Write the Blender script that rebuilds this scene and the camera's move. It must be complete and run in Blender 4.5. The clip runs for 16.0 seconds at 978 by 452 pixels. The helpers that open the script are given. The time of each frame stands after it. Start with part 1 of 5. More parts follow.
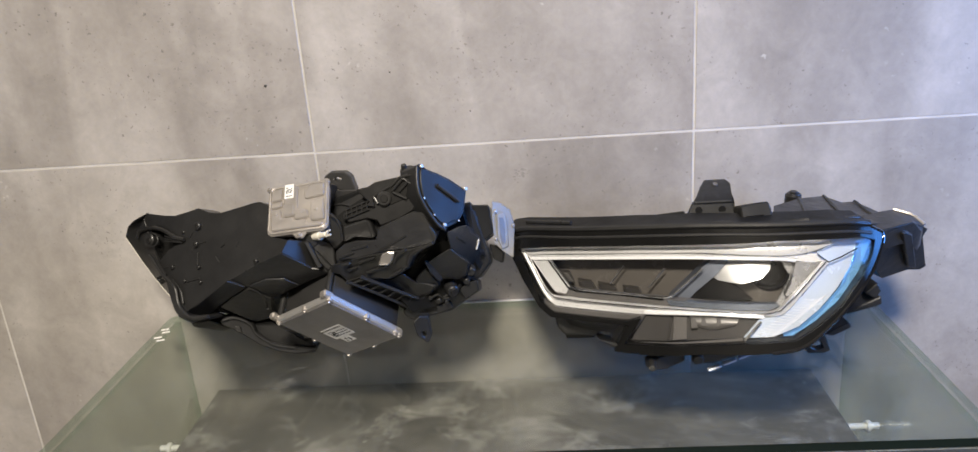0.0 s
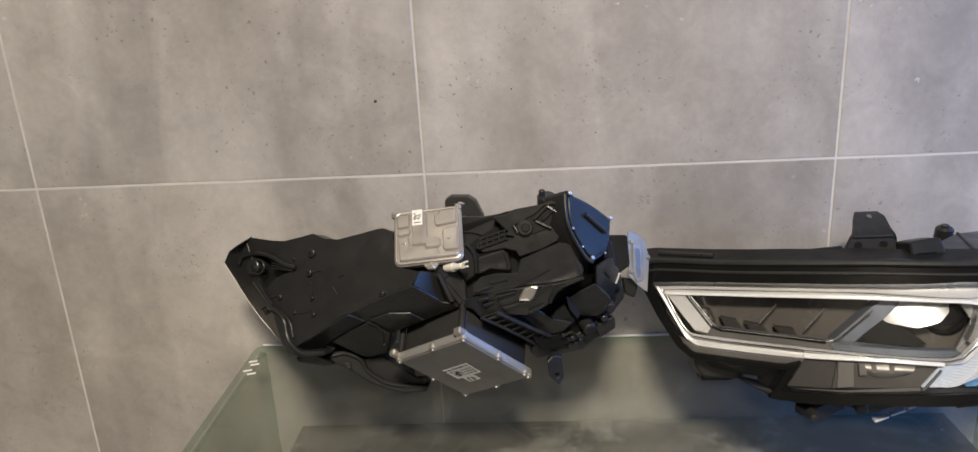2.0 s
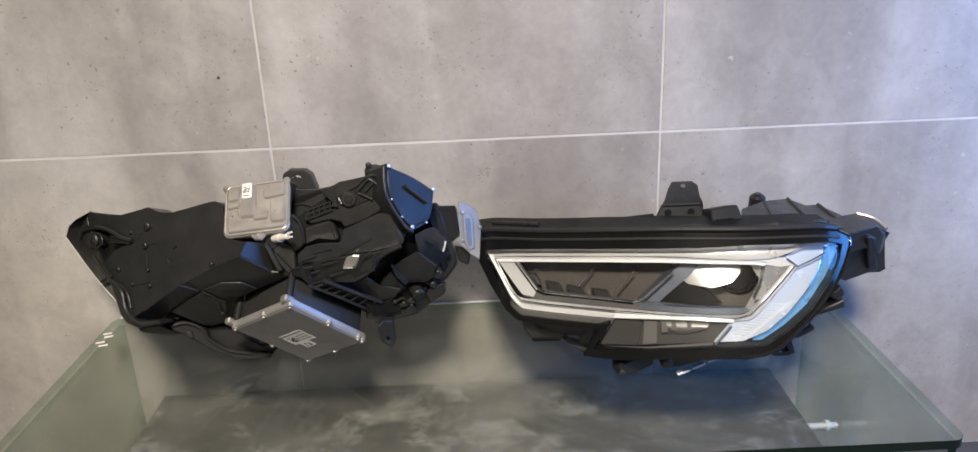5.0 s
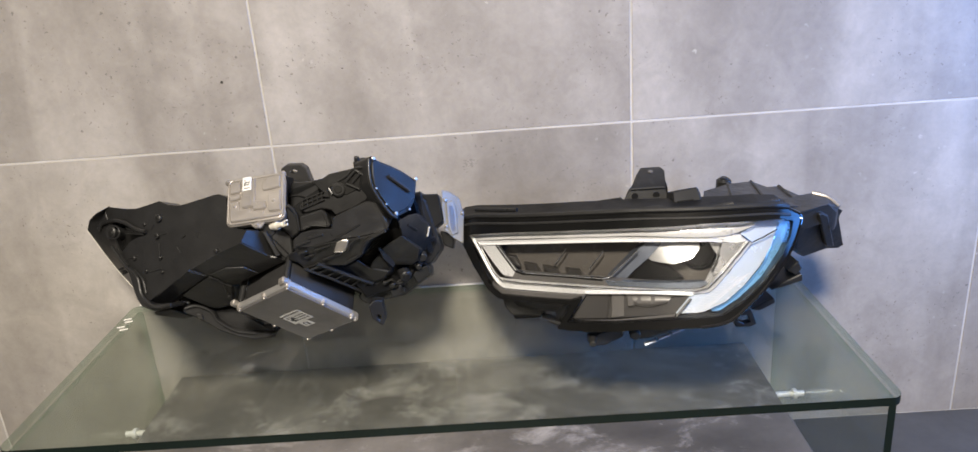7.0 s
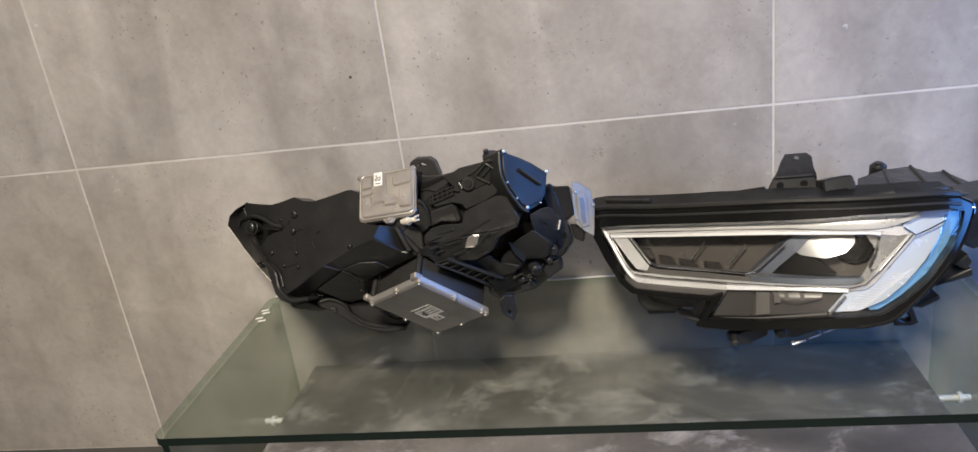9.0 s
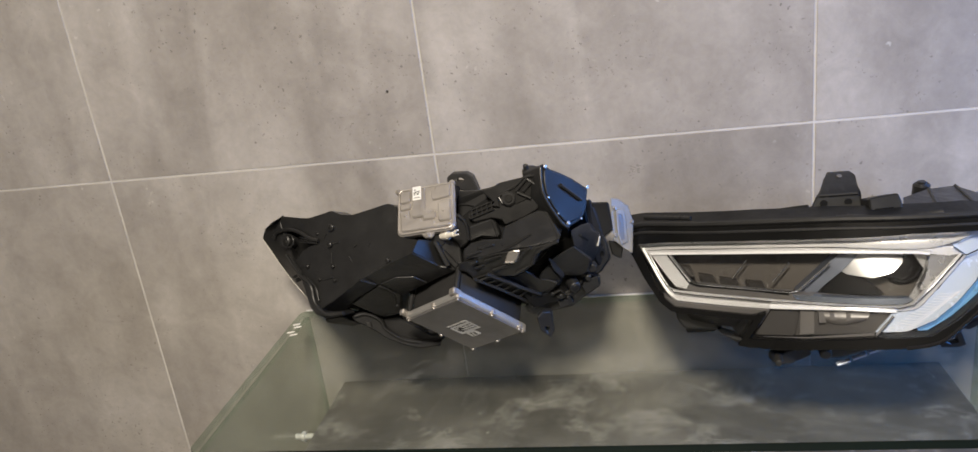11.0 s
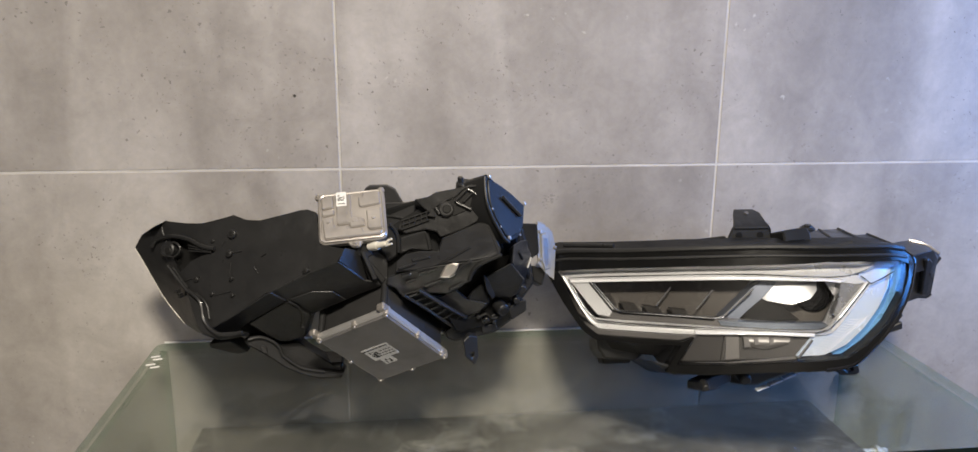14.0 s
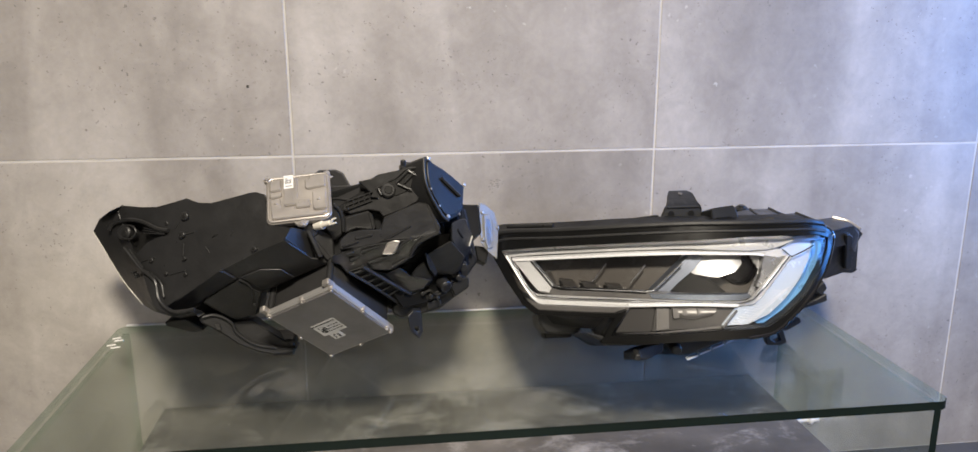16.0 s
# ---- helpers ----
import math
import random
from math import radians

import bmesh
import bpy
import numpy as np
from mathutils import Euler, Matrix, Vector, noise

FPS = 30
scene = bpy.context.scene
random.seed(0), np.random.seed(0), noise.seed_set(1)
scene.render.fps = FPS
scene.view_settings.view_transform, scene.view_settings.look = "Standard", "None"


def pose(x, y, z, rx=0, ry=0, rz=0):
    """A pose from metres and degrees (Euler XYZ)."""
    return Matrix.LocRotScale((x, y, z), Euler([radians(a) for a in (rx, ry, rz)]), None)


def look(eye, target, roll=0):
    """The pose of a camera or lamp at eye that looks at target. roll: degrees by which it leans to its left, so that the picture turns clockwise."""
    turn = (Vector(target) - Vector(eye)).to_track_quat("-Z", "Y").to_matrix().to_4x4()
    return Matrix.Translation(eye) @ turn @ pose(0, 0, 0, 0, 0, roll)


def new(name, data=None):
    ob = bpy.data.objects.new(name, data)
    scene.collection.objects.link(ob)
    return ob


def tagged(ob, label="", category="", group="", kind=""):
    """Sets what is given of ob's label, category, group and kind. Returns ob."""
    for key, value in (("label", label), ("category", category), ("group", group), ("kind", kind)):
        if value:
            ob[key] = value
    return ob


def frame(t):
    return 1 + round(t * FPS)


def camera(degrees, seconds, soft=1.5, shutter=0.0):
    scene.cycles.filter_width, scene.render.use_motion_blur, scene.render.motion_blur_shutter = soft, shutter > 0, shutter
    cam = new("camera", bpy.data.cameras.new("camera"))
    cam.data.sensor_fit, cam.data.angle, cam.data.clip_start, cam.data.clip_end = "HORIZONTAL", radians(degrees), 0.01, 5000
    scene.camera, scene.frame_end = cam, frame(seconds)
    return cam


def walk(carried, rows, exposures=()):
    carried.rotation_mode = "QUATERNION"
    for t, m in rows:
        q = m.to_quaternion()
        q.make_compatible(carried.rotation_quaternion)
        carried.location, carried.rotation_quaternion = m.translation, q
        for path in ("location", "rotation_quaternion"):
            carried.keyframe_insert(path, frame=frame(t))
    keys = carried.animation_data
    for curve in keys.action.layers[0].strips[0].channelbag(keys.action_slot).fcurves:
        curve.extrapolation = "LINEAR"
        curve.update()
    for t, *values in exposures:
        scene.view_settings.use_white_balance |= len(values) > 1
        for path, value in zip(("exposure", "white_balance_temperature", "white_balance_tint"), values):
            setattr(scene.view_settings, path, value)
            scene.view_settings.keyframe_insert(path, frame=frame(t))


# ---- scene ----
cam = camera(63.9, 16.0)
PATH = [
    (0, (0.36, -1.212, 0.882), (0.221, 0.672, 0.227), -4.3),
    (0.5, (0.341, -1.196, 0.882), (0.207, 0.686, 0.22), -4.3),
    (1, (0.293, -1.179, 0.877), (0.15, 0.701, 0.211), -4.4),
    (1.5, (0.225, -1.154, 0.864), (0.071, 0.73, 0.21), -4.2),
    (2, (0.162, -1.129, 0.885), (0.045, 0.768, 0.263), -3.1),
    (2.5, (0.138, -1.095, 0.884), (0.13, 0.782, 0.192), -1.8),
    (3, (0.099, -1.068, 0.874), (0.137, 0.782, 0.116), -1.6),
    (3.5, (0.102, -1.078, 0.881), (0.125, 0.769, 0.113), -2.0),
    (4, (0.147, -1.094, 0.891), (0.17, 0.756, 0.129), -2.0),
    (4.5, (0.229, -1.135, 0.895), (0.246, 0.728, 0.167), -2.2),
    (5, (0.319, -1.179, 0.889), (0.336, 0.699, 0.202), -2.4),
    (5.2, (0.344, -1.193, 0.891), (0.369, 0.69, 0.217), -2.3),
    (7.3, (0.383, -1.277, 0.906), (0.316, 0.596, 0.208), -4.8),
    (7.5, (0.383, -1.276, 0.91), (0.295, 0.592, 0.201), -5.1),
    (8, (0.384, -1.268, 0.908), (0.221, 0.591, 0.189), -6.1),
    (8.5, (0.373, -1.256, 0.907), (0.143, 0.597, 0.19), -6.8),
    (9, (0.351, -1.241, 0.91), (0.025, 0.601, 0.203), -7.8),
    (9.2, (0.35, -1.247, 0.903), (-0.001, 0.599, 0.218), -8.3),
    (11.3, (0.291, -1.236, 0.912), (-0.059, 0.618, 0.25), -7.0),
    (11.5, (0.274, -1.218, 0.925), (-0.061, 0.636, 0.254), -6.1),
    (12, (0.2, -1.167, 0.913), (-0.045, 0.697, 0.232), -5.2),
    (12.5, (0.135, -1.139, 0.897), (0.021, 0.743, 0.23), -4.7),
    (13, (0.113, -1.142, 0.881), (0.123, 0.757, 0.254), -3.8),
    (13.5, (0.097, -1.165, 0.854), (0.22, 0.757, 0.313), -1.7),
    (14, (0.094, -1.207, 0.807), (0.312, 0.722, 0.324), 0.4),
    (14.5, (0.103, -1.252, 0.778), (0.362, 0.674, 0.307), 0.8),
    (15, (0.126, -1.267, 0.774), (0.383, 0.658, 0.296), 0.3),
    (15.5, (0.133, -1.273, 0.78), (0.391, 0.652, 0.303), 0.0),
    (16, (0.152, -1.279, 0.789), (0.4, 0.648, 0.315), -0.1),
]
EXPOSURES = [(0, 0.18, 6550, 10), (1, 0.18, 6660, 10), (1.5, 0.0, 6710, 10), (2, -0.15, 6710, 10), (2.5, -0.05, 6710, 10), (3, 0.3, 6650, 10), (3.5, 0.22, 6650, 10), (4, 0.17, 6550, 10), (5, 0.1, 6500, 10),
             (7.5, 0.26, 6600, 10), (8.5, 0.24, 6650, 10), (9, 0.0, 6660, 10), (11.5, -0.08, 6660, 10), (12.5, -0.05, 6760, 10), (14, -0.05, 6510, 10), (15, 0.2, 6600, 10), (16, 0.14, 6550, 10)]
walk(cam, [(t, look(eye, target, roll)) for t, eye, target, roll in PATH], EXPOSURES)

# ---- world and lights ----
world = bpy.data.worlds.new("world")
scene.world = world
world.use_nodes = True
world.node_tree.nodes["Background"].inputs[0].default_value = (0.55, 0.7, 1.0, 1)
world.node_tree.nodes["Background"].inputs[1].default_value = 0.6


def area_lamp(name, place, target, sx, sy, watts, colour, spread=math.pi):
    data = bpy.data.lights.new(name, "AREA")
    data.shape, data.size, data.size_y, data.energy, data.color = "RECTANGLE", sx, sy, watts, colour
    data.spread = spread
    ob = new(name, data)
    ob.matrix_world = look(place, target)
    return ob


CEIL, LEFT, RIGHT, FRONT = 2.4, -1.8, 1.8, -2.8
area_lamp("ceiling_light_source", (0.22, -1.95, CEIL - 0.075), (0.22, -1.95, 0), 0.42, 0.42, 136, (1.0, 0.905, 0.765))
area_lamp("window_light", (RIGHT - 0.01, -0.47, 0.90), (0, -0.47, 0.9), 0.80, 0.90, 20, (0.06, 0.30, 1.0), radians(150))



# ---- materials ----
def material(name):
    m = bpy.data.materials.new(name)
    m.use_nodes = True
    t = m.node_tree
    return m, t, t.nodes["Principled BSDF"]


def node(t, kind, **values):
    n = t.nodes.new(kind)
    for key, value in values.items():
        n.inputs[key].default_value = value
    return n


def coords(t, scale=(1, 1, 1), space="Object", shift=None):
    c = t.nodes.new("ShaderNodeTexCoord")
    m = t.nodes.new("ShaderNodeMapping")
    m.inputs["Scale"].default_value = scale
    t.links.new(c.outputs[space], m.inputs["Vector"])
    if shift is not None:
        t.links.new(shift, m.inputs["Location"])
    return m.outputs["Vector"]


def ramp(t, fac, stops):
    r = t.nodes.new("ShaderNodeValToRGB")
    r.color_ramp.elements[0].position, r.color_ramp.elements[0].color = stops[0][0], (*stops[0][1], 1)
    r.color_ramp.elements[1].position, r.color_ramp.elements[1].color = stops[-1][0], (*stops[-1][1], 1)
    for p, c in stops[1:-1]:
        r.color_ramp.elements.new(p).color = (*c, 1)
    t.links.new(fac, r.inputs["Fac"])
    return r.outputs["Color"]


def noise_of(t, vec, scale, detail=4.0, rough=0.55, distort=0.0):
    n = node(t, "ShaderNodeTexNoise", Scale=scale, Detail=detail, Roughness=rough, Distortion=distort)
    t.links.new(vec, n.inputs["Vector"])
    return n.outputs["Fac"]


def mix(t, a, b, fac, mode="MIX"):
    n = t.nodes.new("ShaderNodeMix")
    n.data_type, n.blend_type = "RGBA", mode
    for sock, v in ((n.inputs["Factor"], fac), (n.inputs["A"], a), (n.inputs["B"], b)):
        if isinstance(v, (int, float)):
            sock.default_value = v
        elif isinstance(v, tuple):
            sock.default_value = (*v, 1)
        else:
            t.links.new(v, sock)
    return n.outputs["Result"]


def bump(t, bsdf, height, strength, distance=0.001):
    b = node(t, "ShaderNodeBump", Strength=strength, Distance=distance)
    t.links.new(height, b.inputs["Height"])
    t.links.new(b.outputs["Normal"], bsdf.inputs["Normal"])


def concrete(name, dark, mid, light, vertical, smear=0.0):
    """Concrete-look porcelain: broad clouds, streaks along one way, fine grain, small pits."""
    m, t, p = material(name)
    info = t.nodes.new("ShaderNodeObjectInfo")
    mul = t.nodes.new("ShaderNodeVectorMath")
    mul.operation = "SCALE"
    mul.inputs[0].default_value = (1, 1, 1)
    spread = t.nodes.new("ShaderNodeMath")
    spread.operation = "MULTIPLY"
    spread.inputs[1].default_value = 37.0
    t.links.new(info.outputs["Random"], spread.inputs[0])
    t.links.new(spread.outputs[0], mul.inputs[3])
    shift = mul.outputs["Vector"]
    v = coords(t, (1, 1, 1), "Object", shift)
    streak = coords(t, (5.0, 1, 1.6) if vertical else (2.5, 3.5, 1), "Object", shift)
    a = noise_of(t, streak, 1.3, 5, 0.55, 0.25)
    b = noise_of(t, v, 3.2, 6, 0.6, 0.5)
    base = mix(t, ramp(t, a, [(0.33, dark), (0.5, mid), (0.68, light)]), ramp(t, b, [(0.3, dark), (0.5, mid), (0.7, light)]), 0.55)
    band = noise_of(t, coords(t, (4.2, 1, 0.5), "Object", shift), 1.0, 3, 0.5, 0.15)
    base = mix(t, base, ramp(t, band, [(0.47, (0.86, 0.855, 0.85)), (0.515, (1, 1, 1))]), 1.0 if vertical else 0.0, "MULTIPLY")
    fine = noise_of(t, v, 90, 6, 0.7)
    base = mix(t, base, ramp(t, fine, [(0.3, (0.43, 0.43, 0.43)), (0.7, (0.57, 0.57, 0.57))]), 0.4, "OVERLAY")
    cloud = noise_of(t, v, 17, 7, 0.66, 0.8)
    base = mix(t, base, ramp(t, cloud, [(0.32, (0.36, 0.36, 0.36)), (0.68, (0.64, 0.64, 0.64))]), 0.36, "OVERLAY")
    if smear:
        s = noise_of(t, coords(t, (7, 9, 7), "Object", shift), 1.4, 9, 0.72, 0.3)
        base = mix(t, base, (0.5, 0.47, 0.45), ramp(t, s, [(0.52, (0, 0, 0)), (0.72, (smear, smear, smear))]))
    wobble = t.nodes.new("ShaderNodeTexNoise")
    wobble.inputs["Scale"].default_value = 150.0
    t.links.new(v, wobble.inputs["Vector"])
    bent = mix(t, v, wobble.outputs["Color"], 0.012)
    for size, edge, place, tint, most in ((80.0, 0.17, 0.50, (0.10, 0.092, 0.082), 0.62), (41.0, 0.14, 0.55, (0.64, 0.62, 0.59), 0.6), (120.0, 0.20, 0.52, (0.13, 0.12, 0.11), 0.55)):
        vor = node(t, "ShaderNodeTexVoronoi", Scale=size, Randomness=1.0)
        t.links.new(bent, vor.inputs["Vector"])
        gate = noise_of(t, v, 5.0 + size * 0.04, 4, 0.6, 0.4)
        near = ramp(t, vor.outputs["Distance"], [(edge * 0.5, (1, 1, 1)), (edge, (0, 0, 0))])
        few = ramp(t, gate, [(place, (0, 0, 0)), (place + 0.09, (most, most, most))])
        base = mix(t, base, tint, mix(t, near, few, 1.0, "MULTIPLY"))
    t.links.new(base, p.inputs["Base Color"])
    t.links.new(ramp(t, b, [(0.3, (0.5, 0.5, 0.5)), (0.7, (0.36, 0.36, 0.36))]), p.inputs["Roughness"])
    bump(t, p, fine, 0.12, 0.0006)
    return m


def plain(name, colour, rough, metal=0.0, grain=0.06, scale=60.0, bumps=0.1, coat=0.0, spec=0.5, uneven=0.0):
    """One surface with a slight cloudiness, uneven gloss and a fine grain; uneven: a soft moulded waviness."""
    m, t, p = material(name)
    v = coords(t)
    n = noise_of(t, v, scale * 0.15, 4, 0.6)
    lo, hi = tuple(c * (1 - 3 * grain) for c in colour), tuple(min(1, c * (1 + 3 * grain)) for c in colour)
    t.links.new(ramp(t, n, [(0.3, lo), (0.7, hi)]), p.inputs["Base Color"])
    f = noise_of(t, v, scale * 8, 3, 0.6)
    g = noise_of(t, v, scale * 0.5, 5, 0.65)
    t.links.new(ramp(t, g, [(0.3, (rough * 0.8,) * 3), (0.7, (min(1, rough * 1.2),) * 3)]), p.inputs["Roughness"])
    p.inputs["Metallic"].default_value = metal
    p.inputs["Coat Weight"].default_value = coat
    p.inputs["Specular IOR Level"].default_value = spec
    bump(t, p, f, bumps, 0.0004)
    if uneven:
        wave = node(t, "ShaderNodeBump", Strength=uneven, Distance=0.004)
        t.links.new(noise_of(t, v, scale * 0.4, 3, 0.5), wave.inputs["Height"])
        t.links.new(wave.outputs["Normal"], p.inputs["Normal"].links[0].from_node.inputs["Normal"])
    return m


def pane(name, tint, ior=1.5, rough=0.02, dust=0.0):
    """Clear sheet: lets light straight through with a tint, mirrors by Fresnel; dust: how much of it a pale film covers."""
    m = bpy.data.materials.new(name)
    m.use_nodes = True
    t = m.node_tree
    t.nodes.remove(t.nodes["Principled BSDF"])
    clear, gloss, mixer = t.nodes.new("ShaderNodeBsdfTransparent"), t.nodes.new("ShaderNodeBsdfGlossy"), t.nodes.new("ShaderNodeMixShader")
    base = ((ior - 1) / (ior + 1)) ** 2
    face = node(t, "ShaderNodeLayerWeight", Blend=0.5)
    power = t.nodes.new("ShaderNodeMath")
    power.operation, power.inputs[1].default_value = "POWER", 5.0
    fres = t.nodes.new("ShaderNodeMath")
    fres.operation, fres.inputs[1].default_value, fres.inputs[2].default_value = "MULTIPLY_ADD", 1 - base, base
    t.links.new(face.outputs["Facing"], power.inputs[0])
    t.links.new(power.outputs[0], fres.inputs[0])
    clear.inputs["Color"].default_value = (*tint, 1)
    gloss.inputs["Roughness"].default_value = rough
    t.links.new(fres.outputs[0], mixer.inputs[0])
    film, haze = t.nodes.new("ShaderNodeMixShader"), t.nodes.new("ShaderNodeBsdfDiffuse")
    haze.inputs["Color"].default_value = (0.7, 0.73, 0.66, 1)
    v = coords(t)
    t.links.new(ramp(t, noise_of(t, v, 9, 6, 0.65), [(0.3, (dust * 0.6,) * 3), (0.7, (dust * 1.4,) * 3)]), film.inputs[0])
    t.links.new(clear.outputs[0], film.inputs[1])
    t.links.new(haze.outputs[0], film.inputs[2])
    t.links.new(film.outputs[0], mixer.inputs[1])
    t.links.new(gloss.outputs[0], mixer.inputs[2])
    t.links.new(mixer.outputs[0], t.nodes["Material Output"].inputs["Surface"])
    return m


TILE = concrete("concrete_tile", (0.275, 0.252, 0.228), (0.395, 0.368, 0.341), (0.53, 0.502, 0.475), True)
SLAB = concrete("dark_concrete", (0.045, 0.041, 0.037), (0.125, 0.114, 0.104), (0.30, 0.275, 0.25), False, 0.68)
GROUT = plain("grout", (0.54, 0.52, 0.495), 0.85)
CHIP = plain("dark_chip", (0.05, 0.045, 0.04), 0.8)
SMUDGE = plain("dark_speckle", (0.26, 0.242, 0.225), 0.7)
# floor darkened so that less light bounces up into the shadows
FLOOR_DIMMED = plain("floor_tile_dimmed", (0.07, 0.068, 0.065), 0.5)
# unseen walls and ceiling, kept dark to weaken the room's fill light
PAINT_DIMMED = plain("wall_paint_dimmed", (0.10, 0.096, 0.092), 0.8)
GLASS = pane("table_glass", (0.855, 0.88, 0.84), 1.5, 0.07, 0.014)
GLASS_SIDE = pane("glass_side_edge", (0.72, 0.82, 0.75))
EDGE = plain("glass_edge", (0.004, 0.010, 0.008), 0.15)
CHROME = plain("chrome", (0.8, 0.8, 0.8), 0.12, 1.0, 0.02)
BLACK = plain("black_plastic", (0.0195, 0.0195, 0.0197), 0.33, 0, 0.14, 60, 0.3, 0.03, 0.46, 0.6)
LID_BLACK = plain("black_lid", (0.014, 0.0142, 0.0146), 0.42, 0, 0.1, 60, 0.2, 0.0, 0.22, 0.2)
HOUSING = plain("black_housing", (0.011, 0.0112, 0.0115), 0.42, 0, 0.1, 60, 0.25, 0.0, 0.1, 0.25)
SATIN = plain("black_plastic_smooth", (0.018, 0.018, 0.0184), 0.42, 0, 0.10, 60, 0.2, 0.03, 0.40, 0.2)
# black rubber; also darkens hole and recess pieces, shade put into the colour
RUBBER_OR_SHADE = plain("black_rubber_or_shade", (0.010, 0.0098, 0.0095), 0.55, 0, 0.06, 60, 0.1, 0.0, 0.25)
CAST = plain("cast_aluminium", (0.47, 0.437, 0.408), 0.38, 0.7, 0.06, 80, 0.35)
CASTING = plain("rough_casting", (0.5, 0.49, 0.48), 0.42, 0.6, 0.10, 22, 1.0)
SHEET = plain("sheet_aluminium", (0.255, 0.247, 0.247), 0.52, 0.7, 0.05, 80, 0.15)
PLATE_ALU = plain("satin_plate", (0.30, 0.295, 0.285), 0.5, 0.2, 0.08, 80, 0.15)
WHITE = plain("white_label", (0.74, 0.73, 0.71), 0.6)
INK = plain("black_ink", (0.03, 0.03, 0.03), 0.6)
IVORY = plain("ivory_plastic", (0.7, 0.67, 0.6), 0.4)
SILVER = plain("silver_bezel", (0.62, 0.62, 0.63), 0.25, 0.85, 0.03)
BRUSHED = plain("brushed_silver", (0.84, 0.835, 0.83), 0.33, 0.5, 0.05, 60, 0.08)
# clear cover end; the window's blue reflection is put into this colour
END_BLUE_SHEEN = plain("end_blue_sheen", (0.2, 0.47, 0.88), 0.3, 0.4, 0.06)
MIRROR_STRIP = plain("mirror_strip", (0.3, 0.34, 0.4), 0.2, 0.8, 0.03)
CELL = plain("dark_cell", (0.03, 0.0275, 0.025), 0.3)
PIN_METAL = plain("bright_pin", (0.85, 0.85, 0.84), 0.3, 0.4, 0.02)
GUIDE = plain("light_guide", (0.84, 0.84, 0.85), 0.22, 0.15, 0.02, 60, 0.05, 0.5)
STRIPED = plain("striped_guide", (0.66, 0.74, 0.84), 0.25, 0.3, 0.03, 60, 0.05, 0.5)
SMOKED_CHROME = plain("smoked_chrome", (0.16, 0.17, 0.18), 0.22, 1.0, 0.03)
SHIELD = plain("shield_silver", (0.13, 0.145, 0.18), 0.35, 0.6, 0.03)
UNIT = plain("control_plastic", (0.024, 0.0235, 0.0235), 0.42, 0, 0.12, 60, 0.2, 0.0, 0.5)
GLOSS = plain("black_gloss", (0.006, 0.006, 0.006), 0.2, 0, 0.05, 60, 0.05, 0.0, 0.26)
# dark bezel, its grey-brown lifted to include reflections in the cover
DARK = plain("dark_bezel", (0.085, 0.077, 0.069), 0.25, 0, 0.05, 60, 0.1, 0.0, 0.3)
TAUPE = plain("satin_grey", (0.13, 0.123, 0.118), 0.35, 0.3)
SMOKE = plain("smoked_lens", (0.055, 0.052, 0.05), 0.15, 0.0, 0.05, 60, 0.05, 0.4)
LENS = plain("lens_glass", (0.006, 0.006, 0.007), 0.04, 0, 0.02, 60, 0.0, 0.5)
SATIN_CHROME = plain("satin_chrome", (0.66, 0.66, 0.66), 0.4, 1.0, 0.02)
PEARL = plain("pale_plastic", (0.42, 0.46, 0.52), 0.2, 0.2)
COVER = pane("clear_cover", (0.95, 0.955, 0.96), 1.45, 0.015)


# ---- mesh helpers ----
def part(name, bm, mat, parent=None, label="", smooth=None):
    bmesh.ops.recalc_face_normals(bm, faces=bm.faces)
    me = bpy.data.meshes.new(name)
    bm.to_mesh(me)
    bm.free()
    me.materials.append(mat)
    if smooth is not None:
        me.shade_smooth()
        me.set_sharp_from_angle(angle=radians(smooth))
    ob = new(name, me)
    ob.parent = parent
    return tagged(ob, label)


def thing(name, place, label, category, group="", kind=""):
    ob = new(name)
    ob.empty_display_size = 0.05
    return tagged(ob, label, category, group, kind)


def soften(bm, width, angle=35, segments=1):
    if width <= 0:
        return bm
    edges = [e for e in bm.edges if len(e.link_faces) == 2 and e.calc_face_angle(0) > radians(angle)]
    bmesh.ops.bevel(bm, geom=edges, offset=width, segments=segments, profile=0.5, affect="EDGES", clamp_overlap=True)
    return bm


def obox(centre, along, up, size, bevel=0.001):
    """A box with its x along, its z near up and its own size."""
    x = Vector(along).normalized()
    y = Vector(up).cross(x).normalized()
    z = x.cross(y)
    m = Matrix((x, y, z)).transposed().to_4x4()
    m.translation = centre
    bm = bmesh.new()
    bmesh.ops.create_cube(bm, size=1, matrix=Matrix.Diagonal((*size, 1)))
    soften(bm, bevel)
    bmesh.ops.transform(bm, matrix=m, verts=bm.verts)
    return bm


def rod(a, b, r0, r1=None, seg=20, bevel=0.0):
    a, b = Vector(a), Vector(b)
    bm = bmesh.new()
    bmesh.ops.create_cone(bm, cap_ends=True, segments=seg, radius1=r0, radius2=r0 if r1 is None else r1, depth=(b - a).length)
    soften(bm, bevel, 50)
    m = (b - a).to_track_quat("Z", "Y").to_matrix().to_4x4()
    m.translation = (a + b) / 2
    bmesh.ops.transform(bm, matrix=m, verts=bm.verts)
    return bm


